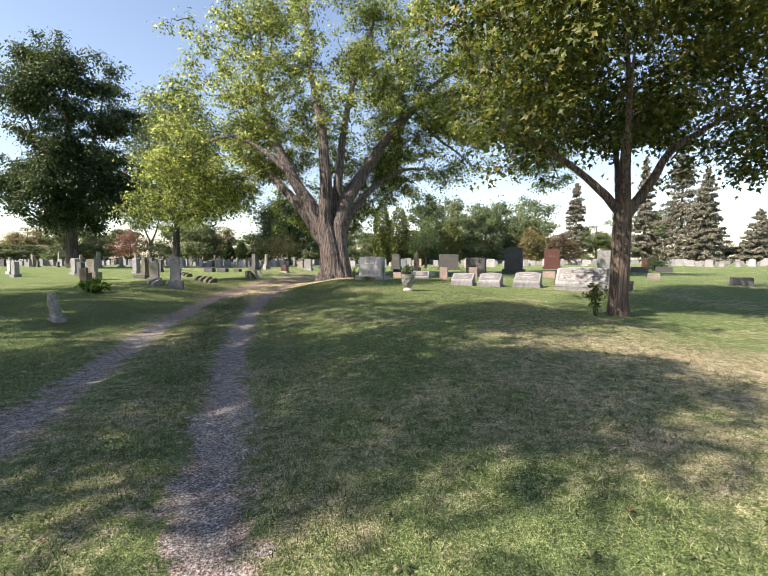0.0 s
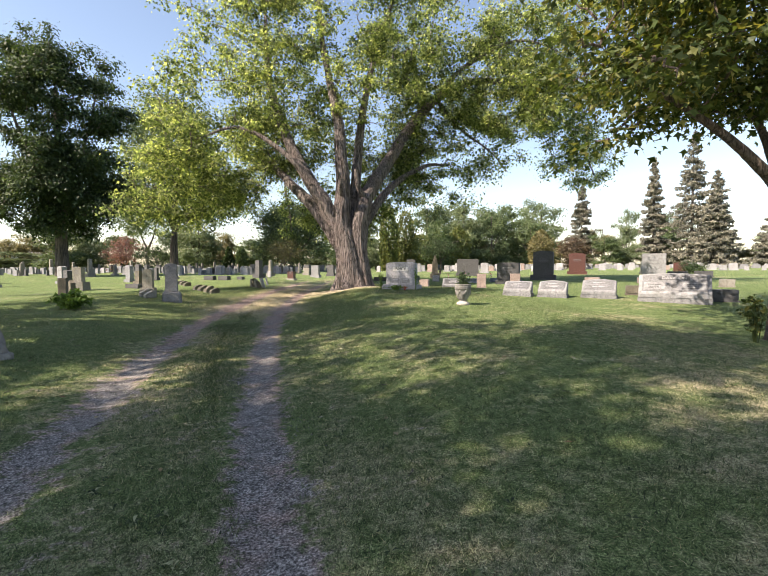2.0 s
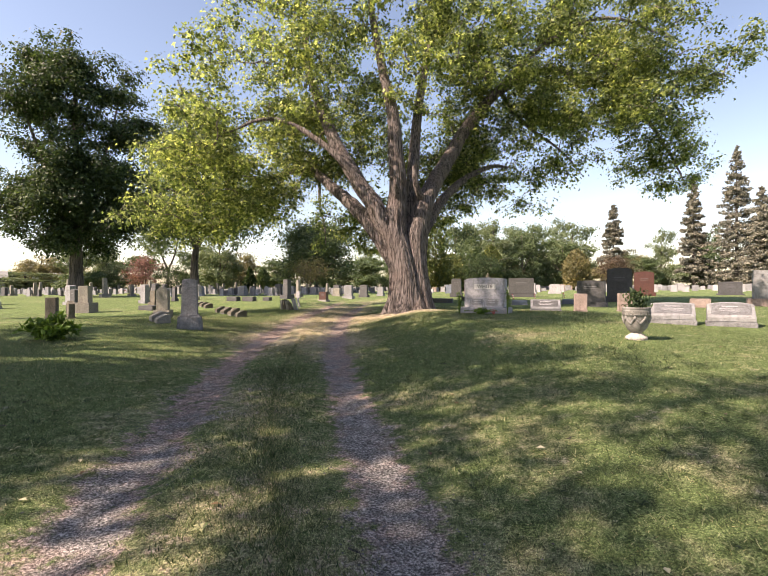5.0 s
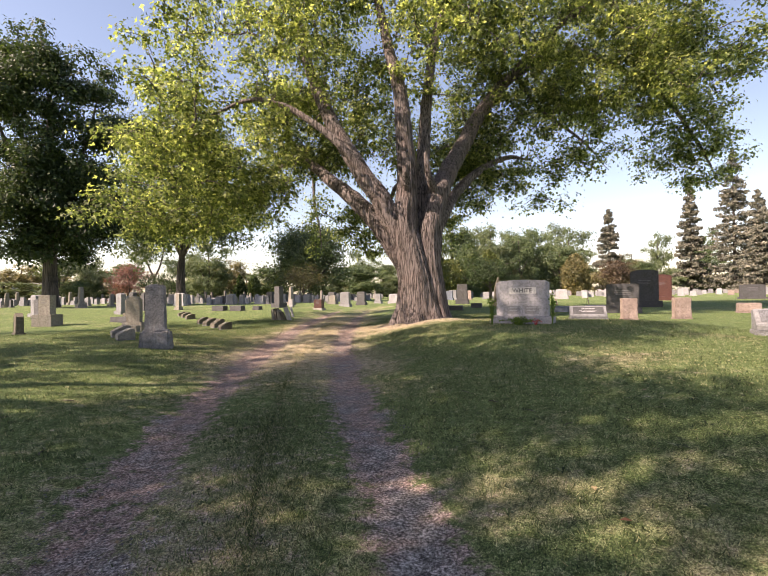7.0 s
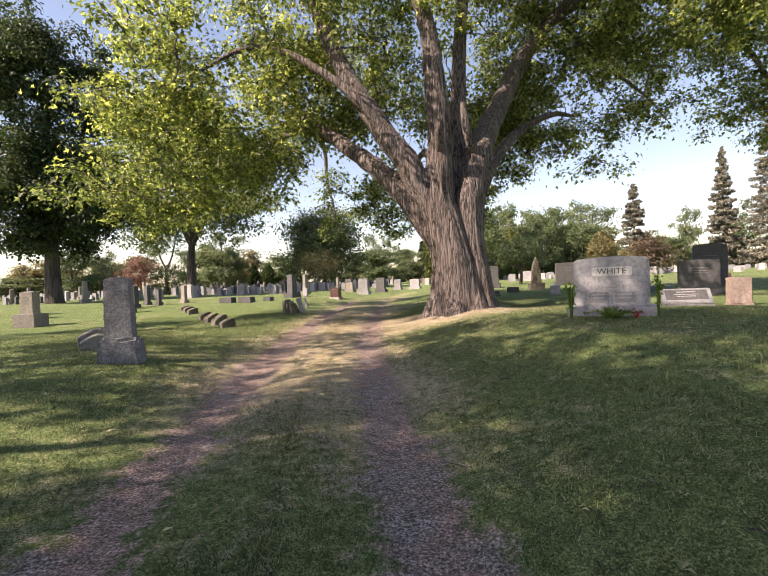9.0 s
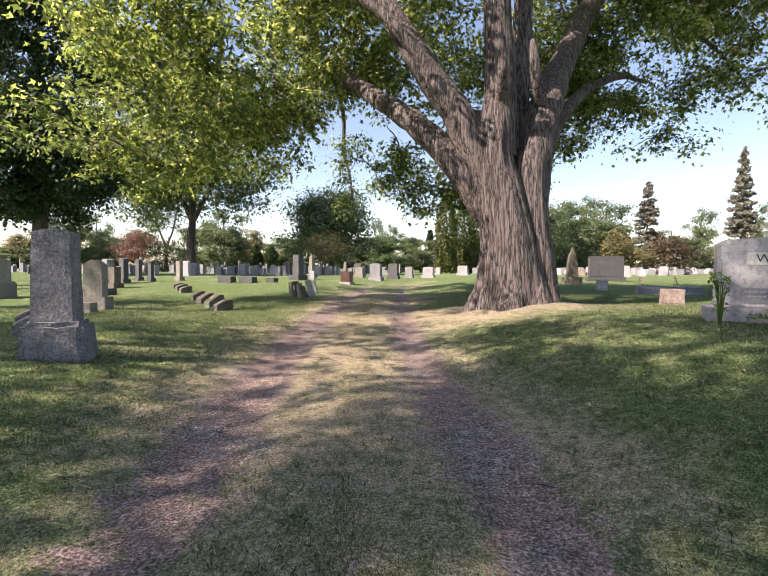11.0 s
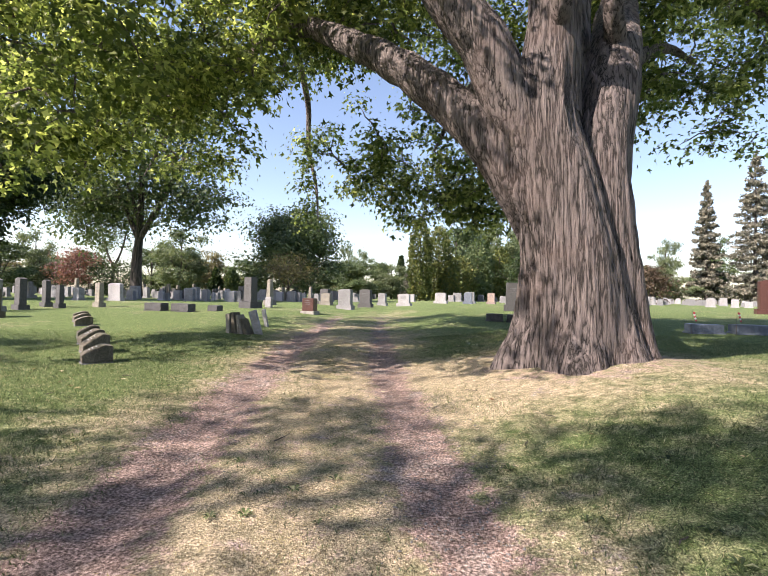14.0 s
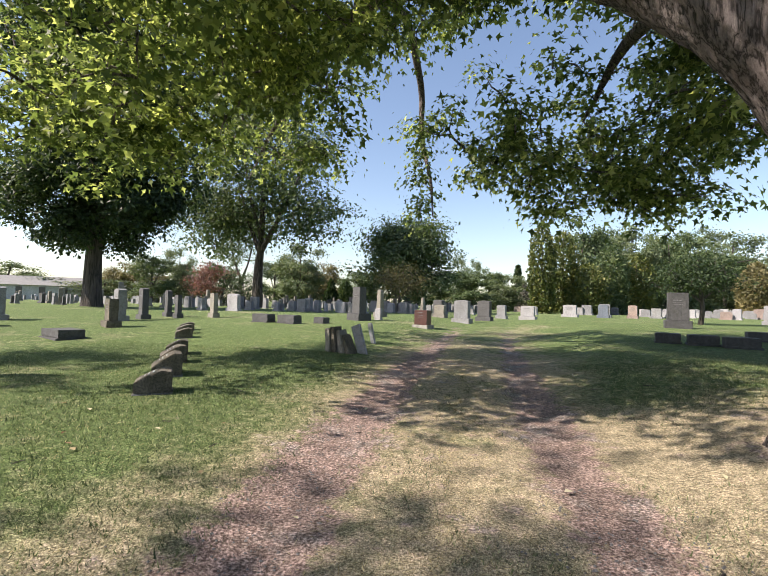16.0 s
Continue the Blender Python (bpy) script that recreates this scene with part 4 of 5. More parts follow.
make_tree("rust_tree", 30, 82, [([(0, 0, -0.2), (0, 0, 2), (0, 0, 5)], 0.15, 0.05)], [(0, 0, 3.4, 2.6, 2.6, 3.2, 1)], 150, 30, 0.26, BARK_DARK, LEAF_RUST, "oval", 0.5, 66, "small copper-leaved tree beyond the headstones", seg=6)
make_tree("juniper_bush", 24.2, 41.2, [([(0, 0, -0.1), (0, 0, 0.4), (0, 0, 0.7)], 0.06, 0.03)], [(0, 0, 0.5, 0.85, 0.8, 0.5, 1)], 90, 40, 0.09, BARK_DARK, LEAF_DARK, "oval", 0.2, 67, "low dark green juniper bush beside a red stone", category="bush", seg=6)


def cone_tree(name, x, y, h, r, leaf_m, seed, n=6500, size=0.3, tiers=0, label="", group="", bare=0.0):
    """An evergreen: a trunk and boughs in tiers, set with sprays of needles."""
    rng = np.random.default_rng(seed)
    t = thing(name, x, y, rng.random() * 360, None, label, "tree", group)
    v, q = tube(spline([(0, 0, -0.3), (0, 0, h * 0.5), (0, 0, h)], 12), np.linspace(0.02 * h * 0.8, 0.02, 12), 8)
    part("trunk", mesh_from("trunk", v, q), BARK_DARK, t)
    k = rng.random(n) ** 0.62
    z = h * (1 - k) * (1 - bare) + h * bare
    rad = r * (k ** 0.7 if tiers else np.minimum(1, 1.9 * k ** 0.6) * (0.82 + 0.18 * (1 - k)))
    a = rng.random(n) * 6.283
    if tiers:
        # single boughs: each tier has its own count, reach and sag
        step = np.floor(k * tiers).astype(int)
        tier = (step + 0.35 * np.sin(step * 5.1)) / tiers
        bough = rng.integers(0, 11, n)
        reach = rng.uniform(0.62, 1.2, (tiers + 1, 11))[step, bough]
        drop = rng.uniform(-0.5, 0.5, (tiers + 1, 11))[step, bough] * h / tiers
        f = rng.random(n) ** 0.55
        rr = r * (0.06 + np.clip(tier, 0, 1) ** 0.7) * f * reach
        a = (bough + 0.4 * np.sin(step * 2.3) + 0.13 * rng.normal(size=n) / (0.35 + f)) / 11 * 6.283
        z = h * (1 - tier) * (1 - bare) + h * bare + drop - 0.32 * rr * (1 - 0.5 * f) - 0.028 * h * rng.random(n) * (1.1 - 0.5 * f)
        rr = np.maximum(rr, 0.05)
    else:
        rr = rad * (0.62 + 0.38 * rng.random(n) ** 0.5) * (0.9 + 0.14 * np.sin(a * 5 + z * 1.3))
    at = np.stack([rr * np.cos(a), rr * np.sin(a), np.maximum(z, 0.15)], -1)
    part("crown", leaf_mesh("crown", at, size, "oval", 0.9 if tiers else -0.8, seed), leaf_m, t)
    return t


FAR = []
for i, (leaf_m, lab) in enumerate(((LEAF_FAR, "leafy green tree on the far edge"), (LEAF_PALE, "pale green tree on the far edge"), (LEAF_TAN, "low olive-green tree on the far edge"))):
    FAR.append(make_tree("far_tree", 0, 900, [([(0, 0, -0.3), (0, 0, 2), (0.2, 0, 5), (0, 0, 8)], 0.22, 0.05), ([(0, 0, 2.4), (1.5, 0.4, 5)], 0.12, 0.04), ([(0, 0, 2.6), (-1.5, -0.4, 5.2)], 0.12, 0.04)],
                         [(0, 0, 6.6, 3.4, 3.4, 3.2, 2), (1.6, 0.5, 4.6, 2.6, 2.6, 2.2, 1), (-1.7, -0.5, 4.2, 2.5, 2.6, 2.4, 1), (0.3, 0, 2.2, 3.2, 3.2, 1.6, 0.8)], 190, 56, 0.26, BARK_DARK, leaf_m, "oval", 0.46, 70 + i, lab, "far trees", seg=6, gather=0.6))
FAR_USED = set()


def far_tree(kind, x, y, h, w, turn):
    """A far broadleaf tree, h high and w wide."""
    m = pose(x, y, float(ground(x, y)), 0, 0, turn)
    if kind not in FAR_USED:
        FAR_USED.add(kind)
        ob = FAR[kind]
        ob.matrix_basis = m
    else:
        ob = copy_thing(FAR[kind], m)
    ob.scale = (w / 7.5, w / 7.5, h / 9.6)
    return ob


cone_tree("spruce", 58.5, 152.3, 25.8, 5.42, NEEDLE, 242, 34000, 0.48, 16, "tall blue-grey spruce at the cemetery edge", "spruces on the edge")
cone_tree("spruce", 66.3, 124.7, 28.0, 3.98, NEEDLE, 311, 34000, 0.40, 20, "tall blue-grey spruce at the cemetery edge", "spruces on the edge")
cone_tree("spruce", 71.4, 117.0, 32.4, 5.87, NEEDLE, 106, 34000, 0.37, 18, "tall blue-grey spruce at the cemetery edge", "spruces on the edge")
cone_tree("spruce", 83.1, 125.6, 24.8, 6.03, NEEDLE, 739, 34000, 0.40, 16, "tall blue-grey spruce at the cemetery edge", "spruces on the edge")
cone_tree("spruce", 85.4, 110.1, 12.6, 4.65, NEEDLE, 406, 34000, 0.38, 15, "tall blue-grey spruce at the cemetery edge", "spruces on the edge")
cone_tree("spruce", 66.3, 101.3, 16.6, 5.38, NEEDLE, 491, 34000, 0.36, 18, "tall blue-grey spruce at the cemetery edge", "spruces on the edge")
cone_tree("cedar", -2.1, 75.6, 10.5, 1.68, LEAF_CEDAR, 159, 6000, 0.33, 0, "columnar golden-green cedar behind headstones", "cedars on the edge")
cone_tree("cedar", 0.7, 80.5, 10.3, 2.11, LEAF_CEDAR, 93, 6000, 0.34, 0, "columnar dark green cedar tree", "cedars on the edge")
cone_tree("cedar", 3.3, 79.1, 6.0, 2.61, LEAF_CEDAR, 69, 6000, 0.33, 0, "broad green cedar behind the headstones", "cedars on the edge")
cone_tree("cedar", 6.7, 84.2, 8.9, 2.50, LEAF_FAR, 21, 6000, 0.35, 0, "broad green cedar behind the headstones", "cedars on the edge")
cone_tree("cedar", 10.5, 87.3, 8.0, 2.58, LEAF_CEDAR, 412, 6000, 0.36, 0, "broad green cedar behind the headstones", "cedars on the edge")
cone_tree("spruce", -3.9, 119.6, 9.2, 2.04, LEAF_DARK, 563, 17000, 0.44, 10, "dark pointed spruce in the distance", "spruces on the edge")
cone_tree("spruce", -2.7, 114.8, 5.3, 1.65, NEEDLE, 940, 34000, 0.34, 8, "small blue-grey spruce in the distance", "spruces on the edge")
cone_tree("cedar", -31.7, 91.3, 4.2, 1.05, LEAF_FAR, 297, 6000, 0.41, 0, "small pointed green cedar far off", "cedars on the edge")
cone_tree("spruce", -35.3, 93.9, 4.2, 1.37, LEAF_DARK, 820, 17000, 0.41, 8, "dark pointed spruce in the distance", "spruces on the edge")
cone_tree("cedar", 29.8, 100.6, 8.0, 2.91, LEAF_TAN, 784, 6000, 0.46, 0, "tan-tipped cedar by the far stones", "cedars on the edge")
far_tree(0, 26.7, 124.7, 17.7, 14.8, 30)
far_tree(1, 38.9, 130.2, 17.9, 15.4, 113)
far_tree(0, 14.7, 119.2, 10.6, 10.3, 266)
far_tree(2, 18.3, 109.4, 8.0, 7.1, 274)
far_tree(2, 39.0, 110.2, 6.9, 7.1, 184)
far_tree(0, 52.1, 120.7, 8.7, 9.0, 141)
far_tree(1, -5.9, 108.4, 7.2, 8.3, 88)
far_tree(0, -12.3, 103.2, 7.6, 10.2, 54)
far_tree(1, 39.6, 146.2, 21.9, 13.1, 134)
far_tree(1, 70.8, 148.0, 18.6, 10.2, 109)
far_tree(2, 65.3, 152.7, 14.8, 10.5, 13)
far_tree(1, -16.7, 128.0, 13.2, 5.7, 328)
far_tree(0, -9.2, 133.4, 10.3, 8.1, 133)
far_tree(0, 23.5, 120.3, 16.3, 9.5, 139)
far_tree(1, -14.8, 140.5, 13.4, 5.8, 99)
far_tree(0, -9.0, 133.8, 9.2, 5.9, 84)
far_tree(2, -20.4, 151.4, 6.2, 7.0, 158)
far_tree(0, -62.5, 82.9, 8.7, 8.9, 148)
far_tree(1, -63.1, 90.0, 10.5, 7.1, 321)
far_tree(2, -78.9, 93.9, 9.2, 8.7, 190)
far_tree(1, -43.6, 98.4, 12.3, 10.1, 44)
far_tree(0, -55.4, 110.7, 11.0, 9.7, 310)
far_tree(2, -43.1, 108.9, 10.7, 8.2, 172)
far_tree(0, -66.3, 107.7, 9.6, 8.6, 343)
far_tree(0, -88.5, 86.1, 4.7, 11.0, 198)
far_tree(1, -106.2, 91.6, 8.1, 14.3, 259)
far_tree(2, -78.4, 105.1, 7.0, 14.0, 127)
far_tree(0, -98.8, 113.3, 5.8, 18.9, 91)
far_tree(1, -75.2, 85.7, 4.0, 14.5, 126)
far_tree(0, -65.2, 91.1, 4.0, 12.3, 242)
far_tree(1, -48.3, 111.7, 7.0, 13.6, 143)
far_tree(0, 17.7, 104.8, 9.9, 7.3, 45)
far_tree(1, 31.8, 129.4, 11.5, 11.2, 280)
far_tree(1, 40.1, 126.5, 10.2, 8.7, 153)
far_tree(0, 72.5, 131.5, 9.4, 11.2, 3)
far_tree(1, 100.6, 127.6, 9.8, 12.1, 149)
far_tree(0, 84.8, 150.4, 19.5, 9.8, 293)
far_tree(1, 12.9, 113.9, 16.4, 11.0, 159)
far_tree(0, 3.3, 93.8, 7.0, 11.2, 260)
far_tree(1, 9.8, 99.1, 7.3, 9.7, 99)
far_tree(0, 5.6, 98.4, 15.4, 10.1, 211)
far_tree(1, 14.1, 104.9, 15.6, 10.6, 216)
far_tree(0, 21.3, 111.0, 14.8, 9.5, 306)
far_tree(0, 32.7, 118.3, 12.6, 10.8, 147)
far_tree(0, -23.1, 124.8, 7.8, 7.9, 220)
far_tree(0, -52.9, 117.4, 10.9, 11.8, 231)
far_tree(1, -39.4, 128.7, 7.2, 10.3, 82)
far_tree(0, -16.9, 125.7, 5.4, 8.7, 119)
far_tree(1, -9.5, 135.6, 6.9, 7.7, 156)
far_tree(0, -69.5, 103.8, 7.9, 11.2, 132)
far_tree(2, -39.0, 107.1, 5.6, 9.5, 22)
far_tree(0, -28.9, 97.5, 7.3, 11.8, 41)
far_tree(1, -23.3, 117.7, 8.6, 12.9, 23)
far_tree(0, 16.0, 124.9, 15.3, 8.7, 236)
far_tree(0, 79.4, 138.4, 13.0, 10.8, 320)
far_tree(1, 86.5, 133.8, 9.8, 11.6, 143)
far_tree(1, 59.0, 126.0, 7.7, 10.8, 265)
far_tree(2, 93.4, 132.4, 6.6, 11.2, 273)


# ---- headstones near the lane ----
family_monument(-0.12, 20.35, -24)
urn(1.5, 14.1).scale = (0.8, 0.8, 1.0)
slant_marker(3.75, 17.2, -26, 0.88, 0.46, 0.37, 0.1, GRANITE, PANEL, 0.02, "grey granite slant marker with a mottled plain face", seed=1)
slant_marker(4.75, 16.75, -28, 0.86, 0.46, 0.38, 0.1, GRANITE, PANEL, 0.05, "grey granite slant marker with an arched dark panel", seed=2)
slant_marker(6.15, 16.6, -28, 0.98, 0.5, 0.44, 0.1, GRANITE, PANEL, 0.05, "pale-bordered granite slant marker with a dark panel", seed=3)
wide_slant(7.75, 15.35, -30)
tablet(3.45, 22.4, -10, 0.4, 0.3, 0.58, PINK_STONE, (1.1, 0.04), 0.0, 0.012, "squat pink granite pillar stone with rough sides", "pink pillars", 3, "pillar_stone", writing=False)
tablet(4.95, 22.4, -10, 0.42, 0.3, 0.58, PINK_STONE, (1.1, 0.04), 0.0, 0.012, "squat pink granite pillar stone with rough sides", "pink pillars", 4, "pillar_stone", writing=False)
slant_marker(2.2, 22.2, -12, 0.98, 0.34, 0.34, 0.06, GRANITE, GRANITE_DARK, 0.0, "grey granite marker with a framed face", seed=5, foot=0.05)
tablet(6.1, 28.6, -25, 1.25, 0.35, 1.0, GRANITE_DARK, (1.15, 0.22), 0.03, 0.0, "wide grey granite monument", "family monuments", 6, "monument")
tablet(9.9, 34.4, -25, 1.35, 0.4, 1.6, GRANITE_DARK, (1.25, 0.35), 0.1, 0.0, "tall grey granite monument with an arched head", "family monuments", 7, "monument")
tablet(16.0, 44.2, -25, 1.4, 0.45, 1.55, RED_STONE, (1.2, 0.3), 0.12, 0.0, "polished dark red granite monument", "family monuments", 8, "monument")
tablet(22.2, 43.6, -25, 1.5, 0.4, 0.9, GRANITE_DARK, (1.15, 0.12), 0.04, 0.0, "low dark grey granite monument", "family monuments", 9, "monument")
tablet(14.9, 29.6, -25, 1.25, 0.42, 1.4, GRANITE, (1.35, 0.38), 0.0, 0.0, "tall blue-grey granite monument on a rough pinkish base", "family monuments", 10, "monument", base_m=PINK_STONE)
tablet(25.0, 43.8, -25, 1.1, 0.4, 0.85, RED_STONE, (1.1, 0.12), 0.02, 0.0, "low dark red granite monument", "family monuments", 11, "monument")
for bx, by, bw, bh, bs in ((10.4, 27.4, 0.76, 0.34, PINK_STONE), (11.9, 23.2, 0.78, 0.34, PINK_STONE), (7.75, 17.6, 0.5, 0.26, BROWN_STONE), (9.2, 15.4, 0.62, 0.3, GRANITE_DARK), (14.6, 17.2, 0.7, 0.28, GRANITE_DARK), (13.6, 21.6, 0.5, 0.3, TAN_STONE), (21.0, 37.5, 1.3, 0.4, GRANITE_DARK), (23.4, 38.2, 1.2, 0.4, GRANITE_DARK)):
    tablet(bx, by, -22, bw, 0.34, bh, bs, (1.1, 0.05), 0.0, 0.014, "low rough block marker on the grass", "low block markers", int(bx * 7), "block_marker", writing=False)
tablet(5.6, 41.2, -8, 1.8, 0.5, 1.15, GRANITE_DARK, (1.12, 0.25), 0.02, 0.0, "wide dark weathered granite monument", "family monuments", 14, "monument")
tablet(2.2, 32.5, -14, 0.42, 0.25, 0.36, WHITE_STONE, (1.1, 0.04), 0.0, 0.012, "small white marble block marker", "low block markers", 15, "block_marker", writing=False)
tablet(1.05, 25.1, -14, 0.46, 0.28, 0.33, PINK_STONE, (1.05, 0.03), 0.0, 0.014, "small rough pink granite block marker", "low block markers", 16, "block_marker", writing=False)
for fx, fy, fw in ((3.2, 30.8, 0.8), (4.35, 30.7, 0.85), (6.0, 31.2, 0.85), (-1.75, 34.0, 0.55), (-1.1, 33.6, 0.62), (-0.5, 33.1, 0.66), (0.9, 35.4, 0.6)):
    tablet(fx, fy, -12, fw, 0.42, 0.2, BLUE_BRONZE if fx > 3 else GRANITE_DARK, (1.08, 0.05), 0.0, 0.006, "low flat grave marker set in the grass", "flat grave markers", int(fx * 11) + 90, "flat_marker", writing=False)
tablet(2.5, 37.2, 0, 0.5, 0.5, 0.55, BROWN_STONE, (1.5, 0.35), 0.0, 0.01, "weathered brown stone pedestal monument with a carved figure top", "", 18, "statue_monument", 0.8, False, shape=lambda u: 0.9 * (1 - abs(u)) ** 0.8)
tablet(0.75, 41.2, -12, 0.74, 0.45, 1.1, GRANITE_DARK, (1.25, 0.3), 0.0, 0.02, "dark rough-sided upright granite stone", "", 19, "monument", 0.96)

tablet(-8.8, 18.75, 20, 0.43, 0.3, 0.92, ROUGH_FACE, (1.0, 0.0), 0.05, 0.012, "", "", 21, "tall_headstone", 0.9, False).name = "shaft_only"
for o in [o for o in scene.objects if o.name == "shaft_only"]:
    o.name = "tall_headstone"
    tagged(o, "tall grey granite headstone with a tapered shaft on a boulder-like base", "headstone")
    o.children[0].matrix_basis = pose(0, 0, 0.36)
    part("base", block(0.7, 0.52, 0.56, 0.05, 0.02, 4, 0.86, 22), ROUGH_FACE, o, "rough rounded granite base", pose(0, 0, -0.15))
tablet(-13.4, 25.3, 8, 0.5, 0.26, 0.86, TAN_STONE, (1.42, 0.33), 0.13, 0.004, "round-topped tan limestone headstone on a block base", "", 23, "arched_headstone", writing=False)
tablet(-12.7, 23.9, 8, 0.6, 0.3, 0.2, TAN_STONE, (1.05, 0.03), 0.0, 0.012, "low tan stone block beside a headstone", "low block markers", 24, "block_marker", writing=False)
slant_marker(-10.4, 20.1, -50, 0.5, 0.4, 0.26, 0.12, TAN_STONE, TAN_STONE, 0.0, "low tan limestone pillow marker", "pillow markers", 25, foot=0.02)
slant_marker(-10.95, 20.75, -50, 0.5, 0.45, 0.3, 0.14, TAN_STONE, TAN_STONE, 0.0, "low tan limestone pillow marker", "pillow markers", 26, foot=0.02)
tablet(-12.9, 18.6, 10, 0.3, 0.16, 0.84, BROWN_STONE, (1.0, 0.0), 0.0, 0.006, "narrow weathered brown slab standing behind ferns", "", 27, "slab_headstone", writing=False)
spray("fern_clump", -10.4, 15.6, 1500, 0.55, 0.5, 0.13, FERN, "bright green fern clump on the lawn", "fern", 7, "oval", 46)
tablet(-15.3, 22.3, -40, 0.46, 0.2, 0.5, BROWN_STONE, (1.25, 0.06), 0.0, 0.006, "small pointed brown headstone", "", 29, "pointed_headstone", writing=False, shape=lambda u: 0.12 * (1 - abs(u)))
tablet(-19.0, 27.9, 5, 0.5, 0.4, 0.85, TAN_STONE, (1.7, 0.5), 0.0, 0.005, "stepped tan stone monument under a dark maple", "", 30, "stepped_monument")
tablet(-6.65, 8.95, -35, 0.42, 0.16, 0.56, CONCRETE, (1.35, 0.08), 0.0, 0.03, "rough leaning grey stone marker in the grass", "", 31, "leaning_stone", 0.7, False, lean=10)
# two short files of slant-faced pillow stones
for i, (sx, sy, sw, sh) in enumerate(((-9.95, 25.45, 0.4, 0.27), (-10.75, 26.6, 0.5, 0.33), (-11.6, 27.75, 0.46, 0.3), (-12.35, 28.75, 0.44, 0.28), (-14.1, 31.1, 0.36, 0.24), (-14.75, 31.95, 0.36, 0.24), (-15.4, 32.85, 0.36, 0.22))):
    slant_marker(sx, sy, -51 + 3 * (i % 3), sw, 0.42, sh, 0.13, BROWN_STONE, BROWN_STONE, 0.0, "low weathered slant-faced grave marker in a file", "file of pillow markers", 40 + i, "pillow_marker", 0.02)
# broken slabs
broken = thing("broken_slab", -9.3, 30.15, -20, None, "cluster of weathered broken upright stone slabs", "headstone")
for i, (ox, lean, hh, ww) in enumerate(((-0.2, -4, 0.52, 0.14), (-0.05, -8, 0.56, 0.15), (0.12, -16, 0.5, 0.18), (0.27, -28, 0.42, 0.2))):
    part("slab", block(ww, 0.3, hh + 0.15, 0.012, 0.014, 4, 0.9, 50 + i), (TAN_STONE, BROWN_STONE)[i % 2], broken, m=pose(ox, 0.05 * i, -0.15, 0, lean, 0))
for lx, ly, lw, lh, lean, ls in ((-8.75, 30.3, 0.22, 0.66, -18, WHITE_STONE), (-9.05, 32.1, 0.11, 0.55, -14, WHITE_STONE)):
    t = thing("leaning_slab", lx, ly, -15, None, "thin white marble slab leaning over in the grass", "headstone", "leaning marble slabs")
    part("slab", block(lw, 0.08, lh + 0.15, 0.008, 0.003, 4, 1.0, 55), ls, t, m=pose(0, 0, -0.15, 0, lean, 0))
tablet(-8.9, 38.1, -20, 0.56, 0.36, 0.56, RED_STONE, (1.25, 0.12), 0.0, 0.0, "squat pinkish red granite marker on a stone base", "", 57, "red_marker", base_m=CONCRETE)
tablet(-12.0, 39.6, -30, 0.5, 0.4, 1.15, GRANITE_DARK, (1.6, 0.3), 0.0, 0.0, "tall dark granite headstone on a wide base", "", 58, "dark_headstone", 0.95)
tablet(-11.4, 40.6, -30, 0.38, 0.14, 0.45, WHITE_STONE, (1.1, 0.04), 0.03, 0.0, "small white marble headstone", "", 59, "small_headstone", writing=False)
for qx, qy, qw, qd, qh in ((-14.9, 36.6, 0.9, 0.4, 0.28), (-13.7, 36.4, 0.9, 0.4, 0.28), (-12.6, 36.9, 0.5, 0.35, 0.2), (-16.8, 29.9, 1.1, 0.6, 0.2)):
    tablet(qx, qy, -20, qw, qd, qh, GRANITE_DARK, (1.03, 0.03), 0.0, 0.014, "low dark stone coping block in the lawn", "coping blocks", int(qw * 70) + 3, "coping_block", writing=False)
for dx, dy, dw, dh, ds in ((-18.3, 32.8, 0.55, 0.72, BROWN_STONE), (-20.4, 35.2, 0.6, 1.0, GRANITE), (-20.4, 36.4, 0.5, 1.05, GRANITE_DARK), (-24.2, 33.4, 0.7, 1.0, GRANITE), (-22.0, 31.0, 0.6, 0.8, GRANITE_DARK), (-20.9, 38.4, 0.4, 0.95, GRANITE_DARK), (-19.6, 37.5, 0.36, 0.8, GRANITE_DARK), (-18.6, 38.6, 0.4, 0.9, TAN_STONE), (-26.5, 30.5, 0.6, 0.9, GRANITE), (-29.5, 33.5, 0.6, 0.8, WHITE_STONE)):
    tablet(dx, dy, -30, dw, dw * 0.5, dh, ds, (1.4, 0.2), 0.05 if dx < -20 else 0.0, 0.004, "weathered upright headstone in the shade", "shaded headstones", int(-dx * 3), "headstone")
for ux, uy, uw, uh, us in ((-7.9, 43.2, 0.95, 1.05, GRANITE), (-7.0, 46.5, 0.9, 1.05, GRANITE_DARK), (-9.6, 47.5, 0.8, 0.6, TAN_STONE), (-4.5, 51.8, 1.1, 0.8, WHITE_STONE), (-1.2, 58, 1.2, 0.85, WHITE_STONE), (1.5, 60, 0.9, 0.95, BLUE_BRONZE), (3.6, 60, 0.8, 0.95, PINK_STONE), (-6.2, 55, 0.8, 0.9, GRANITE), (7.5, 62, 1.2, 1.0, WHITE_STONE), (9.0, 52, 1.0, 1.1, WHITE_STONE), (12.0, 54.5, 1.3, 0.9, WHITE_STONE)):
    tablet(ux, uy, -22, 0.8 * uw, 0.3, 0.8 * uh, us, (1.25, 0.22), 0.05, 0.0, "upright family headstone across the open lawn", "lawn headstones", int(uy * 3), "headstone")

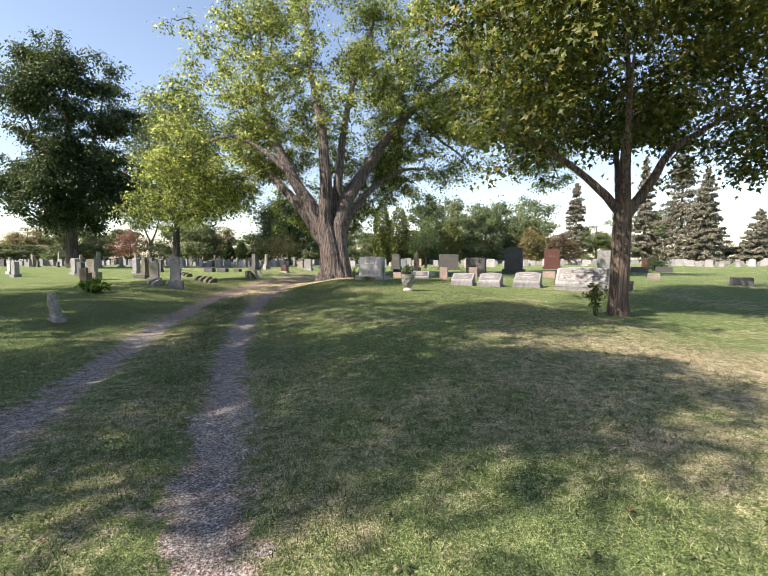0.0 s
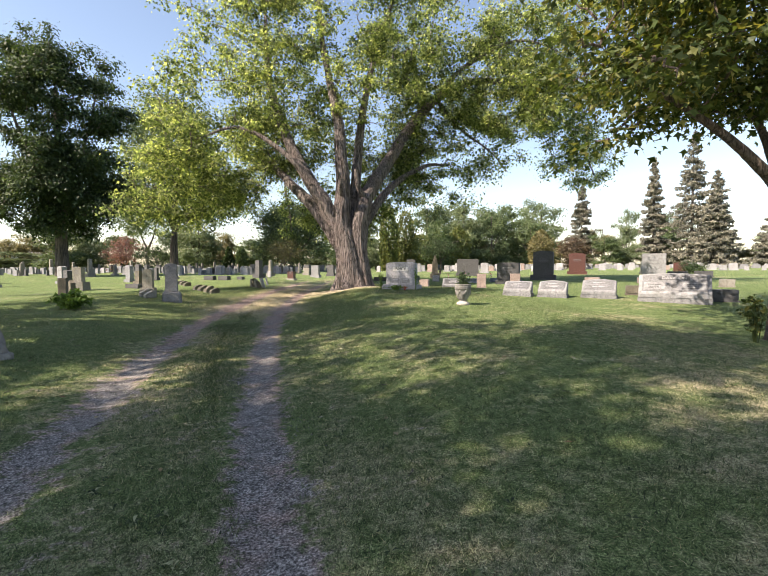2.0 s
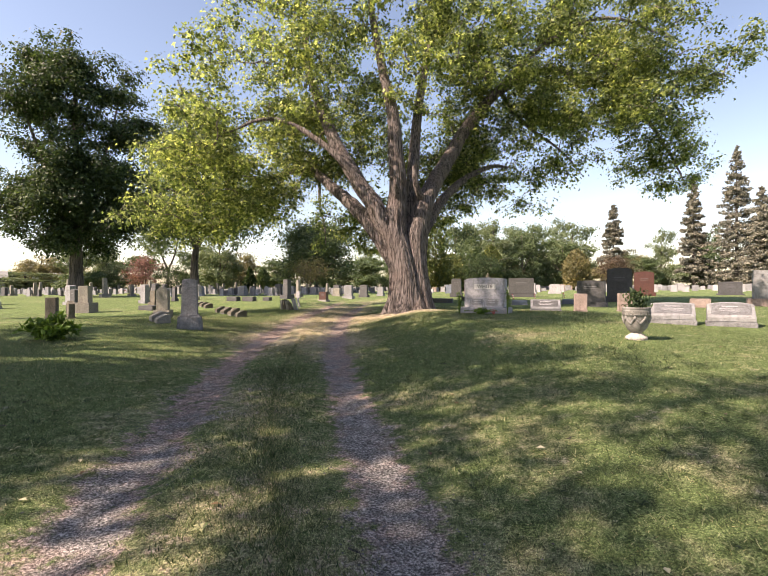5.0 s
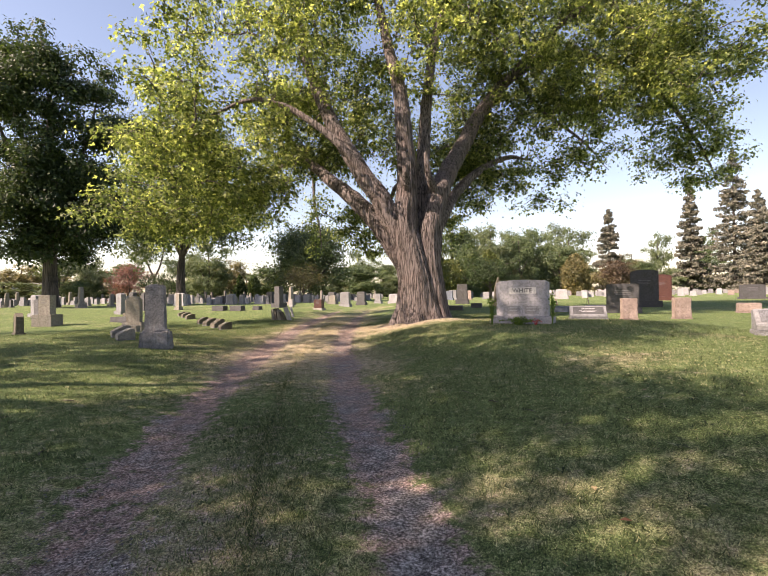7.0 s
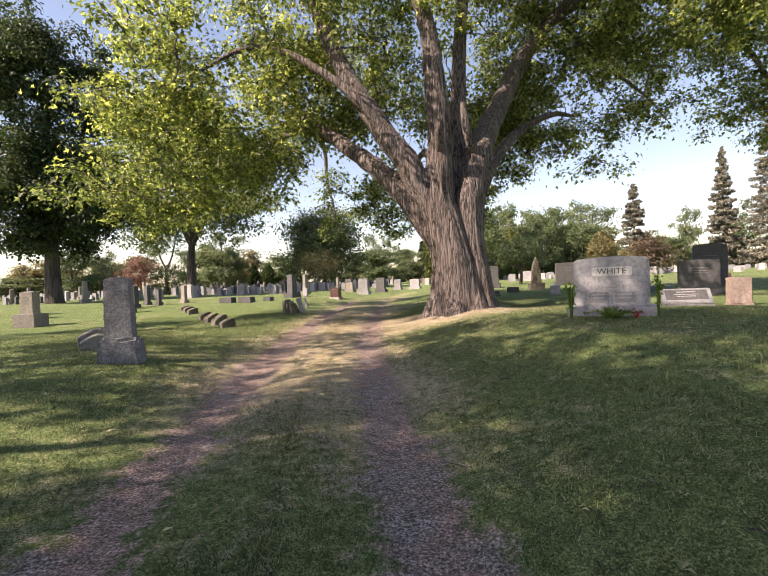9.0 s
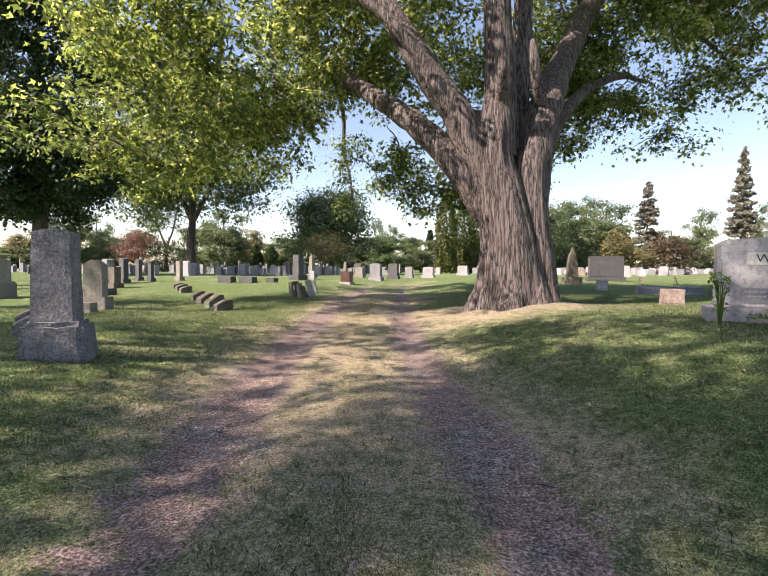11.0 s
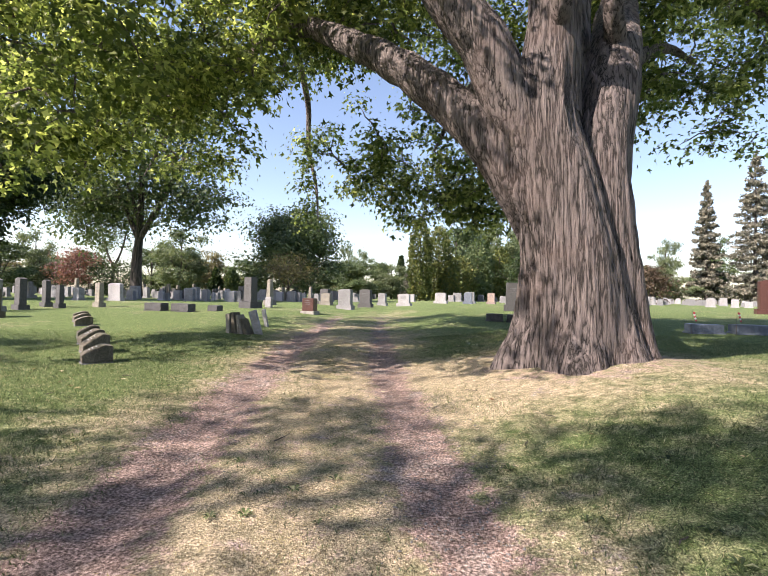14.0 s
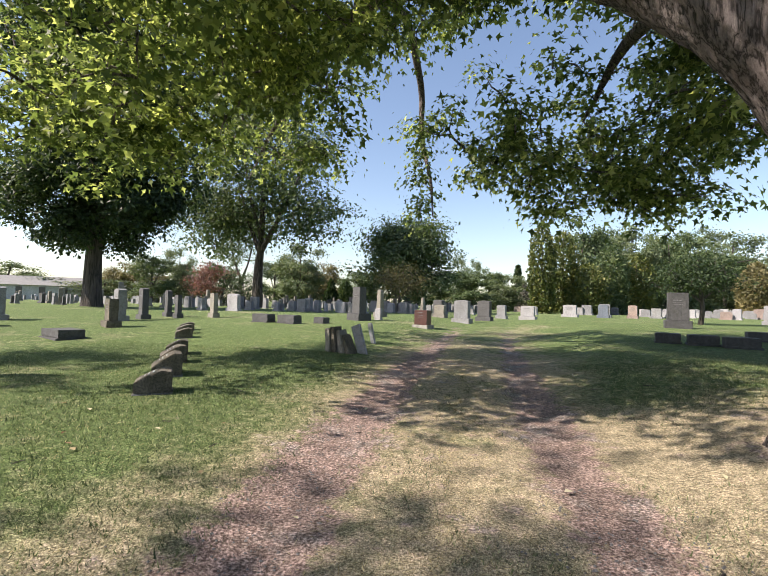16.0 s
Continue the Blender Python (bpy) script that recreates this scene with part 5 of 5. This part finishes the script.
# ---- the far rows of headstones ----
PROTO = []
for name, stone, w, d, h, base, top, taper, label in (
        ("headstone", WHITE_STONE, 1, 0.3, 1, (1.2, 0.2), 0.08, 1.0, "white marble headstone in the far rows"), ("headstone", GRANITE, 1, 0.35, 1, (1.25, 0.22), 0.0, 1.0, "grey granite headstone in the far rows"),
        ("headstone", GRANITE_DARK, 0.8, 0.4, 1.1, (1.4, 0.25), 0.06, 0.95, "dark granite headstone in the far rows"), ("obelisk", TAN_STONE, 0.5, 0.5, 1.6, (1.6, 0.4), 0.12, 0.72, "tall tan stone obelisk in the far rows"),
        ("headstone", PINK_STONE, 1.1, 0.35, 0.9, (1.2, 0.2), 0.05, 1.0, "pinkish granite headstone in the far rows"), ("headstone", WHITE_STONE, 0.55, 0.2, 0.85, (1.3, 0.15), 0.14, 1.0, "narrow round-topped white headstone in the far rows")):
    PROTO.append(tablet(0, 0, 0, w, d, h, stone, base, top, 0.0, label, "far rows of headstones", len(PROTO), name, taper, False))
rng = random.Random(12)
first_use = set()


def far_stone(kind, x, y, k):
    m = pose(x, y, float(ground(x, y)) - 0.02, 0, 0, -28 + rng.uniform(-14, 14))
    if kind in first_use:
        ob = copy_thing(PROTO[kind], m)
    else:
        first_use.add(kind)
        ob = PROTO[kind]
        ob.matrix_basis = m
    ob.scale = (k * rng.uniform(0.85, 1.2), k, k * rng.uniform(0.8, 1.15))


# rows across the left field, the middle and the bright right field
for i in range(400):
    if i < 230:
        x, y, pick = rng.uniform(-75, -9), rng.uniform(44, 105), (1, 2, 3, 2, 0, 5, 1)
    elif i < 290:
        x, y, pick = rng.uniform(-10, 14), rng.uniform(62, 105), (0, 0, 1, 4, 5)
    else:
        x, y, pick = rng.uniform(8, 75), rng.uniform(64, 110), (0, 0, 0, 1, 4, 0)
    y = round(y / 4.5) * 4.5 + rng.uniform(-0.4, 0.4)
    if math.hypot(x + 31, y - 63) < 2 or math.hypot(x + 33.6, y - 45.8) < 2 or math.hypot(x + 17, y - 72) < 2 or abs(lane_d(x, y)) < 2.2:
        continue
    far_stone(rng.choice(pick), x, y, rng.uniform(0.5, 0.88))

# the stones behind them, too many to tell apart
vs, qs = [], []
for i in range(420):
    x, y = (rng.uniform(-85, -9), rng.uniform(48, 115)) if i < 260 else (rng.uniform(2, 85), rng.uniform(70, 118))
    y = round(y / 4.5) * 4.5 + rng.uniform(-0.5, 0.5)
    if math.hypot(x + 31, y - 63) < 2 or math.hypot(x + 33.6, y - 45.8) < 2 or math.hypot(x + 17, y - 72) < 2:
        continue
    w, d, h, c, s = rng.uniform(0.25, 0.5), 0.13, rng.uniform(0.5, 1.0), math.cos(0.5), math.sin(-0.5)
    z = float(ground(x, y))
    for lo, hi, k in ((-0.1, 0.16, 1.25), (0.16, h * 0.9, 1.0), (h * 0.9, h, 0.8)):
        b = len(vs)
        for dz in (lo, hi):
            vs += [(x + k * (a * w * c - e * d * s), y + k * (a * w * s + e * d * c), z + dz) for a, e in ((-1, -1), (1, -1), (1, 1), (-1, 1))]
        qs += [(b, b + 1, b + 5, b + 4), (b + 1, b + 2, b + 6, b + 5), (b + 2, b + 3, b + 7, b + 6), (b + 3, b, b + 4, b + 7), (b + 4, b + 5, b + 6, b + 7)]
tagged(part("distant_headstones", mesh_from("distant_headstones", vs, qs), GRANITE), "many small grey headstones in distant rows", "headstones", kind="stuff")

# ---- small flags by the flat markers ----
FLAG_RED, FLAG_WHITE, STAKE = plain_mat("flag_red_cloth", (0.4, 0.04, 0.06), 0.8), plain_mat("flag_white_cloth", (0.6, 0.6, 0.6), 0.8), plain_mat("dark_stake", (0.06, 0.05, 0.04), 0.6)
for fx, fy in ((2.75, 30.6), (3.85, 30.5), (5.5, 31.0)):
    t = thing("grave_flag", fx, fy, -20, None, "small striped flag on a stake by a grave", "flag", "grave flags")
    v, q = tube([(0, 0, -0.05), (0, 0, 0.3), (0.01, 0, 0.62)], [0.006, 0.006, 0.004], 6)
    part("stake", mesh_from("stake", v, q), STAKE, t)
    for k in range(5):
        part("stripe", block(0.05, 0.006, 0.05, 0.0), FLAG_WHITE if k % 2 else FLAG_RED, t, m=pose(0.035 + 0.012 * k, 0.008 * math.sin(k), 0.54 - 0.05 * k, 0, 35, 10 * k))

# ---- flowers by the white monument ----
spray("flower_clump", -0.95, 20.05, 170, 0.16, 0.62, 0.045, FERN, "tall green flower stalks beside the white monument", "plant", 71, "oval", 12, arc=0.3)
spray("flower_clump", 0.42, 19.75, 170, 0.15, 0.7, 0.05, FERN, "tall green lily stalks beside the white monument", "plant", 72, "oval", 9, arc=0.3)
spray("flower_bed", -0.35, 19.78, 320, 0.5, 0.2, 0.05, FERN, "low leafy bed in front of the white monument", "plant", 73, "oval", 30)
spray("red_flowers", 0.0, 19.62, 24, 0.1, 0.2, 0.035, PETAL, "small red blossoms in front of the white monument", "flower", 74, "oval", 6)
spray("sapling_shoots", 5.95, 9.9, 260, 0.3, 0.75, 0.08, LEAF_NEAR, "yellow-green shoots at the foot of the tree", "plant", 75, "oval", 14, arc=0.4)


# ---- houses beyond the left edge ----
def house(x, y, yaw, w, d, h, rise, label):
    t = thing("house", x, y, yaw, None, label, "house")
    part("wall", block(w, d, h + 0.3, 0.0), SIDING, t, m=pose(0, 0, -0.3))
    bm = bmesh.new()
    e = 0.5
    a = [bm.verts.new(c) for c in ((-w / 2 - e, -d / 2 - e, h), (w / 2 + e, -d / 2 - e, h), (w / 2 + e, d / 2 + e, h), (-w / 2 - e, d / 2 + e, h), (-w / 2 - e, 0, h + rise), (w / 2 + e, 0, h + rise))]
    for f in ((0, 1, 5, 4), (2, 3, 4, 5), (3, 0, 4), (1, 2, 5), (0, 3, 2, 1)):
        bm.faces.new([a[k] for k in f])
    part("roof", bm, SHINGLE, t, "grey shingle roof")
    for k in range(int(w // 3.2)):
        wd = part("window", block(1.1, 0.12, 1.3, 0.02), SIDING, t, m=pose(-w / 2 + 2 + 3.2 * k, -d / 2 - 0.03, 1.0))
        part("pane", block(0.92, 0.04, 1.12, 0.0), PANE, wd, m=pose(0, -0.06, 0.09))
    return t


house(-88, 84, 45, 15, 9, 2.5, 1.7, "low white house with a grey roof beyond the trees")
house(-84, 104, 40, 9, 8, 3.6, 2.2, "white two-storey house beyond the headstones")

# ---- grass, gravel and fallen leaves ----
grng = np.random.default_rng(99)


def scatter(n, y0, y1, half, power=1.5):
    """Places along the walk, thickest near the lane."""
    y = y0 + (y1 - y0) * grng.random(n)
    d = half * np.sign(grng.random(n) - 0.5) * grng.random(n) ** power
    x = lane_x(y) + d + 1.2 * (1 - smooth(0, 12, y))
    return x, y


def blades(name, n, y0, y1, half, size, width, m, keep, label, flat=0.0):
    x, y = scatter(n, y0, y1, half)
    d = lane_d(x, y)
    rut = np.maximum(np.exp(-((d - .96) / .36) ** 2), np.exp(-((d + .96) / .36) ** 2)) * (1 - 0.5 * smooth(28, 36, y) - 0.5 * smooth(36, 44, y))
    patchy = np.sin(x * 1.3 + 2 * np.sin(y * 0.7)) * np.sin(y * 1.1 + 2 * np.sin(x * 0.5)) + 0.5 * np.sin(x * 3.7 + y * 2.9)
    worn = np.exp(-(d / 1.7) ** 4) * smooth(12, 18, y) + 0.6 * np.exp(-(np.hypot(x - TRUNK[0], y - TRUNK[1]) / 2.2) ** 4)
    ok = keep(rut, patchy, grng.random(n), worn) & (np.hypot(x - TRUNK[0], y - TRUNK[1]) > 0.95)
    x, y = x[ok], y[ok]
    k = len(x)
    a = grng.random(k) * 6.283
    h = size * (0.5 + grng.random(k))
    lean = h * (0.35 + flat + 0.5 * grng.random(k))
    up = h * (1 - flat)
    z = ground(x, y) - 0.004
    b = grng.random(k) * 6.283
    w = width * (0.6 + 0.8 * grng.random(k))
    v = np.stack([np.stack([x - np.cos(a) * w, y - np.sin(a) * w, z], -1), np.stack([x + np.cos(a) * w, y + np.sin(a) * w, z], -1), np.stack([x + np.cos(b) * lean, y + np.sin(b) * lean, z + up], -1)], 1)
    me = mesh_from(name, v.reshape(-1, 3), np.arange(3 * k).reshape(k, 3))
    tagged(part(name, me, m), label, "grass", kind="stuff")


blades("grass", 620000, -2.5, 30, 9, 0.034, 0.0036, GRASS_BLADE, lambda rut, p, r, worn: (r > rut * 1.15) & (r > worn * 0.85) & (r < 0.8 + 0.3 * p), "short green mown grass with dry stalks")
blades("dry_grass", 230000, -2.5, 32, 6, 0.036, 0.0026, STRAW, lambda rut, p, r, worn: (r > rut * 1.05) & (r < 0.55 - 0.3 * p + 0.6 * worn), "flattened dry straw in the lawn", 0.6)

blades("lane_grass", 260000, -1.0, 27, 3.6, 0.026, 0.0026, GRASS_BLADE, lambda rut, p, r, worn: (r > rut * 1.1) & (r > worn * 0.9) & (r < 0.9 + 0.2 * p), "short fine green grass along the lane")


def weeds(n):
    """Broad-leaved weeds in rosettes."""
    x, y = scatter(n, -2, 22, 8, 1.0)
    d = lane_d(x, y)
    ok = (np.abs(np.abs(d) - 0.96) > 0.5)
    x, y = x[ok], y[ok]
    vs, count = [], 0
    for px, py in zip(x, y):
        s = grng.uniform(0.022, 0.07)
        k = grng.integers(5, 9)
        a0 = grng.random() * 6.283
        z = float(ground(px, py))
        for i in range(k):
            a = a0 + i * 6.283 / k + grng.normal() * 0.2
            c, n2 = np.array([math.cos(a), math.sin(a), 0]), np.array([-math.sin(a), math.cos(a), 0])
            o = np.array([px, py, z + 0.005])
            l = s * grng.uniform(0.7, 1.2)
            vs += [o, o + c * l * 0.55 + n2 * l * 0.17 + (0, 0, 0.35 * l), o + c * l + (0, 0, 0.22 * l), o + c * l * 0.55 - n2 * l * 0.17 + (0, 0, 0.35 * l)]
            count += 1
    me = mesh_from("weeds", np.array(vs), np.arange(4 * count).reshape(-1, 4))
    tagged(part("weeds", me, GRASS_BLADE), "broad-leaved weeds scattered through the lawn", "weeds", kind="stuff")


weeds(2600)


def pebbles(n):
    y = -2.5 + 30 * grng.random(n)
    side = np.where(grng.random(n) < 0.62, 0.96, -0.96)
    d = side + grng.normal(size=n) * 0.24
    slope = (lane_x(y + 0.1) - lane_x(y - 0.1)) / 0.2
    x = lane_x(y) + d * np.sqrt(1 + slope ** 2)
    ok = np.sin(y * 0.9 + side) + grng.random(n) > 0.1
    x, y = x[ok], y[ok]
    k = len(x)
    o = np.array([(1, 0, 0), (0, 1, 0), (-1, 0, 0), (0, -1, 0), (0, 0, 0.7), (0, 0, -0.5)], float)
    f = np.array([(0, 1, 4), (1, 2, 4), (2, 3, 4), (3, 0, 4), (1, 0, 5), (2, 1, 5), (3, 2, 5), (0, 3, 5)])
    s = 0.004 + 0.008 * grng.random(k) ** 3
    v = o[None] * s[:, None, None] * (0.7 + 0.6 * grng.random((k, 6, 1)))
    a = grng.random(k) * 6.283
    c, sn = np.cos(a)[:, None], np.sin(a)[:, None]
    v = np.stack([v[..., 0] * c - v[..., 1] * sn, v[..., 0] * sn + v[..., 1] * c, v[..., 2]], -1)
    v += np.stack([x, y, ground(x, y) + s * 0.25], -1)[:, None]
    me = mesh_from("gravel", v.reshape(-1, 3), (f[None] + (np.arange(k) * 6)[:, None, None]).reshape(-1, 3))
    tagged(part("gravel", me, GRAVEL), "small grey crushed gravel in the wheel ruts", "gravel", kind="stuff")


pebbles(26000)
lx, ly = scatter(420, -2, 30, 8, 1.0)
at = np.stack([lx, ly, ground(lx, ly) + 0.012], -1)
v, f = LEAF_SHAPES["oval"]
k = len(at)
a = grng.random(k) * 6.283
s = 0.035 + 0.05 * grng.random(k)
lv = np.stack([(v[:, 0] * np.cos(a)[:, None] - v[:, 1] * np.sin(a)[:, None]), (v[:, 0] * np.sin(a)[:, None] + v[:, 1] * np.cos(a)[:, None]), np.broadcast_to(np.abs(v[:, 2]) * 2, (k, 4)) + 0.1 * grng.random((k, 4))], -1) * s[:, None, None] + at[:, None]
tagged(part("fallen_leaves", mesh_from("fallen_leaves", lv.reshape(-1, 3), (f[None] + (np.arange(k) * 4)[:, None, None]).reshape(-1, 3)), DEAD_LEAF), "scattered dry fallen leaves on the lawn", "fallen leaves", kind="stuff")
tx, ty = scatter(70, 0, 28, 3, 0.8)
vs, qs, base = [], [], 0
for px, py in zip(tx, ty):
    a, l = grng.random() * 6.283, grng.uniform(0.06, 0.22)
    z = float(ground(px, py)) + 0.008
    line = [(px + math.cos(a) * l * (j / 4 - 0.5) + grng.normal() * 0.008, py + math.sin(a) * l * (j / 4 - 0.5) + grng.normal() * 0.008, z + 0.003 * j) for j in range(5)]
    v2, q2 = tube(line, np.linspace(0.006, 0.002, 5), 5)
    vs.append(v2)
    qs.append(q2 + base)
    base += len(v2)
tagged(part("fallen_twigs", mesh_from("fallen_twigs", np.concatenate(vs), np.concatenate(qs)), BARK_DARK), "short fallen twigs on the lane", "twigs", kind="stuff")
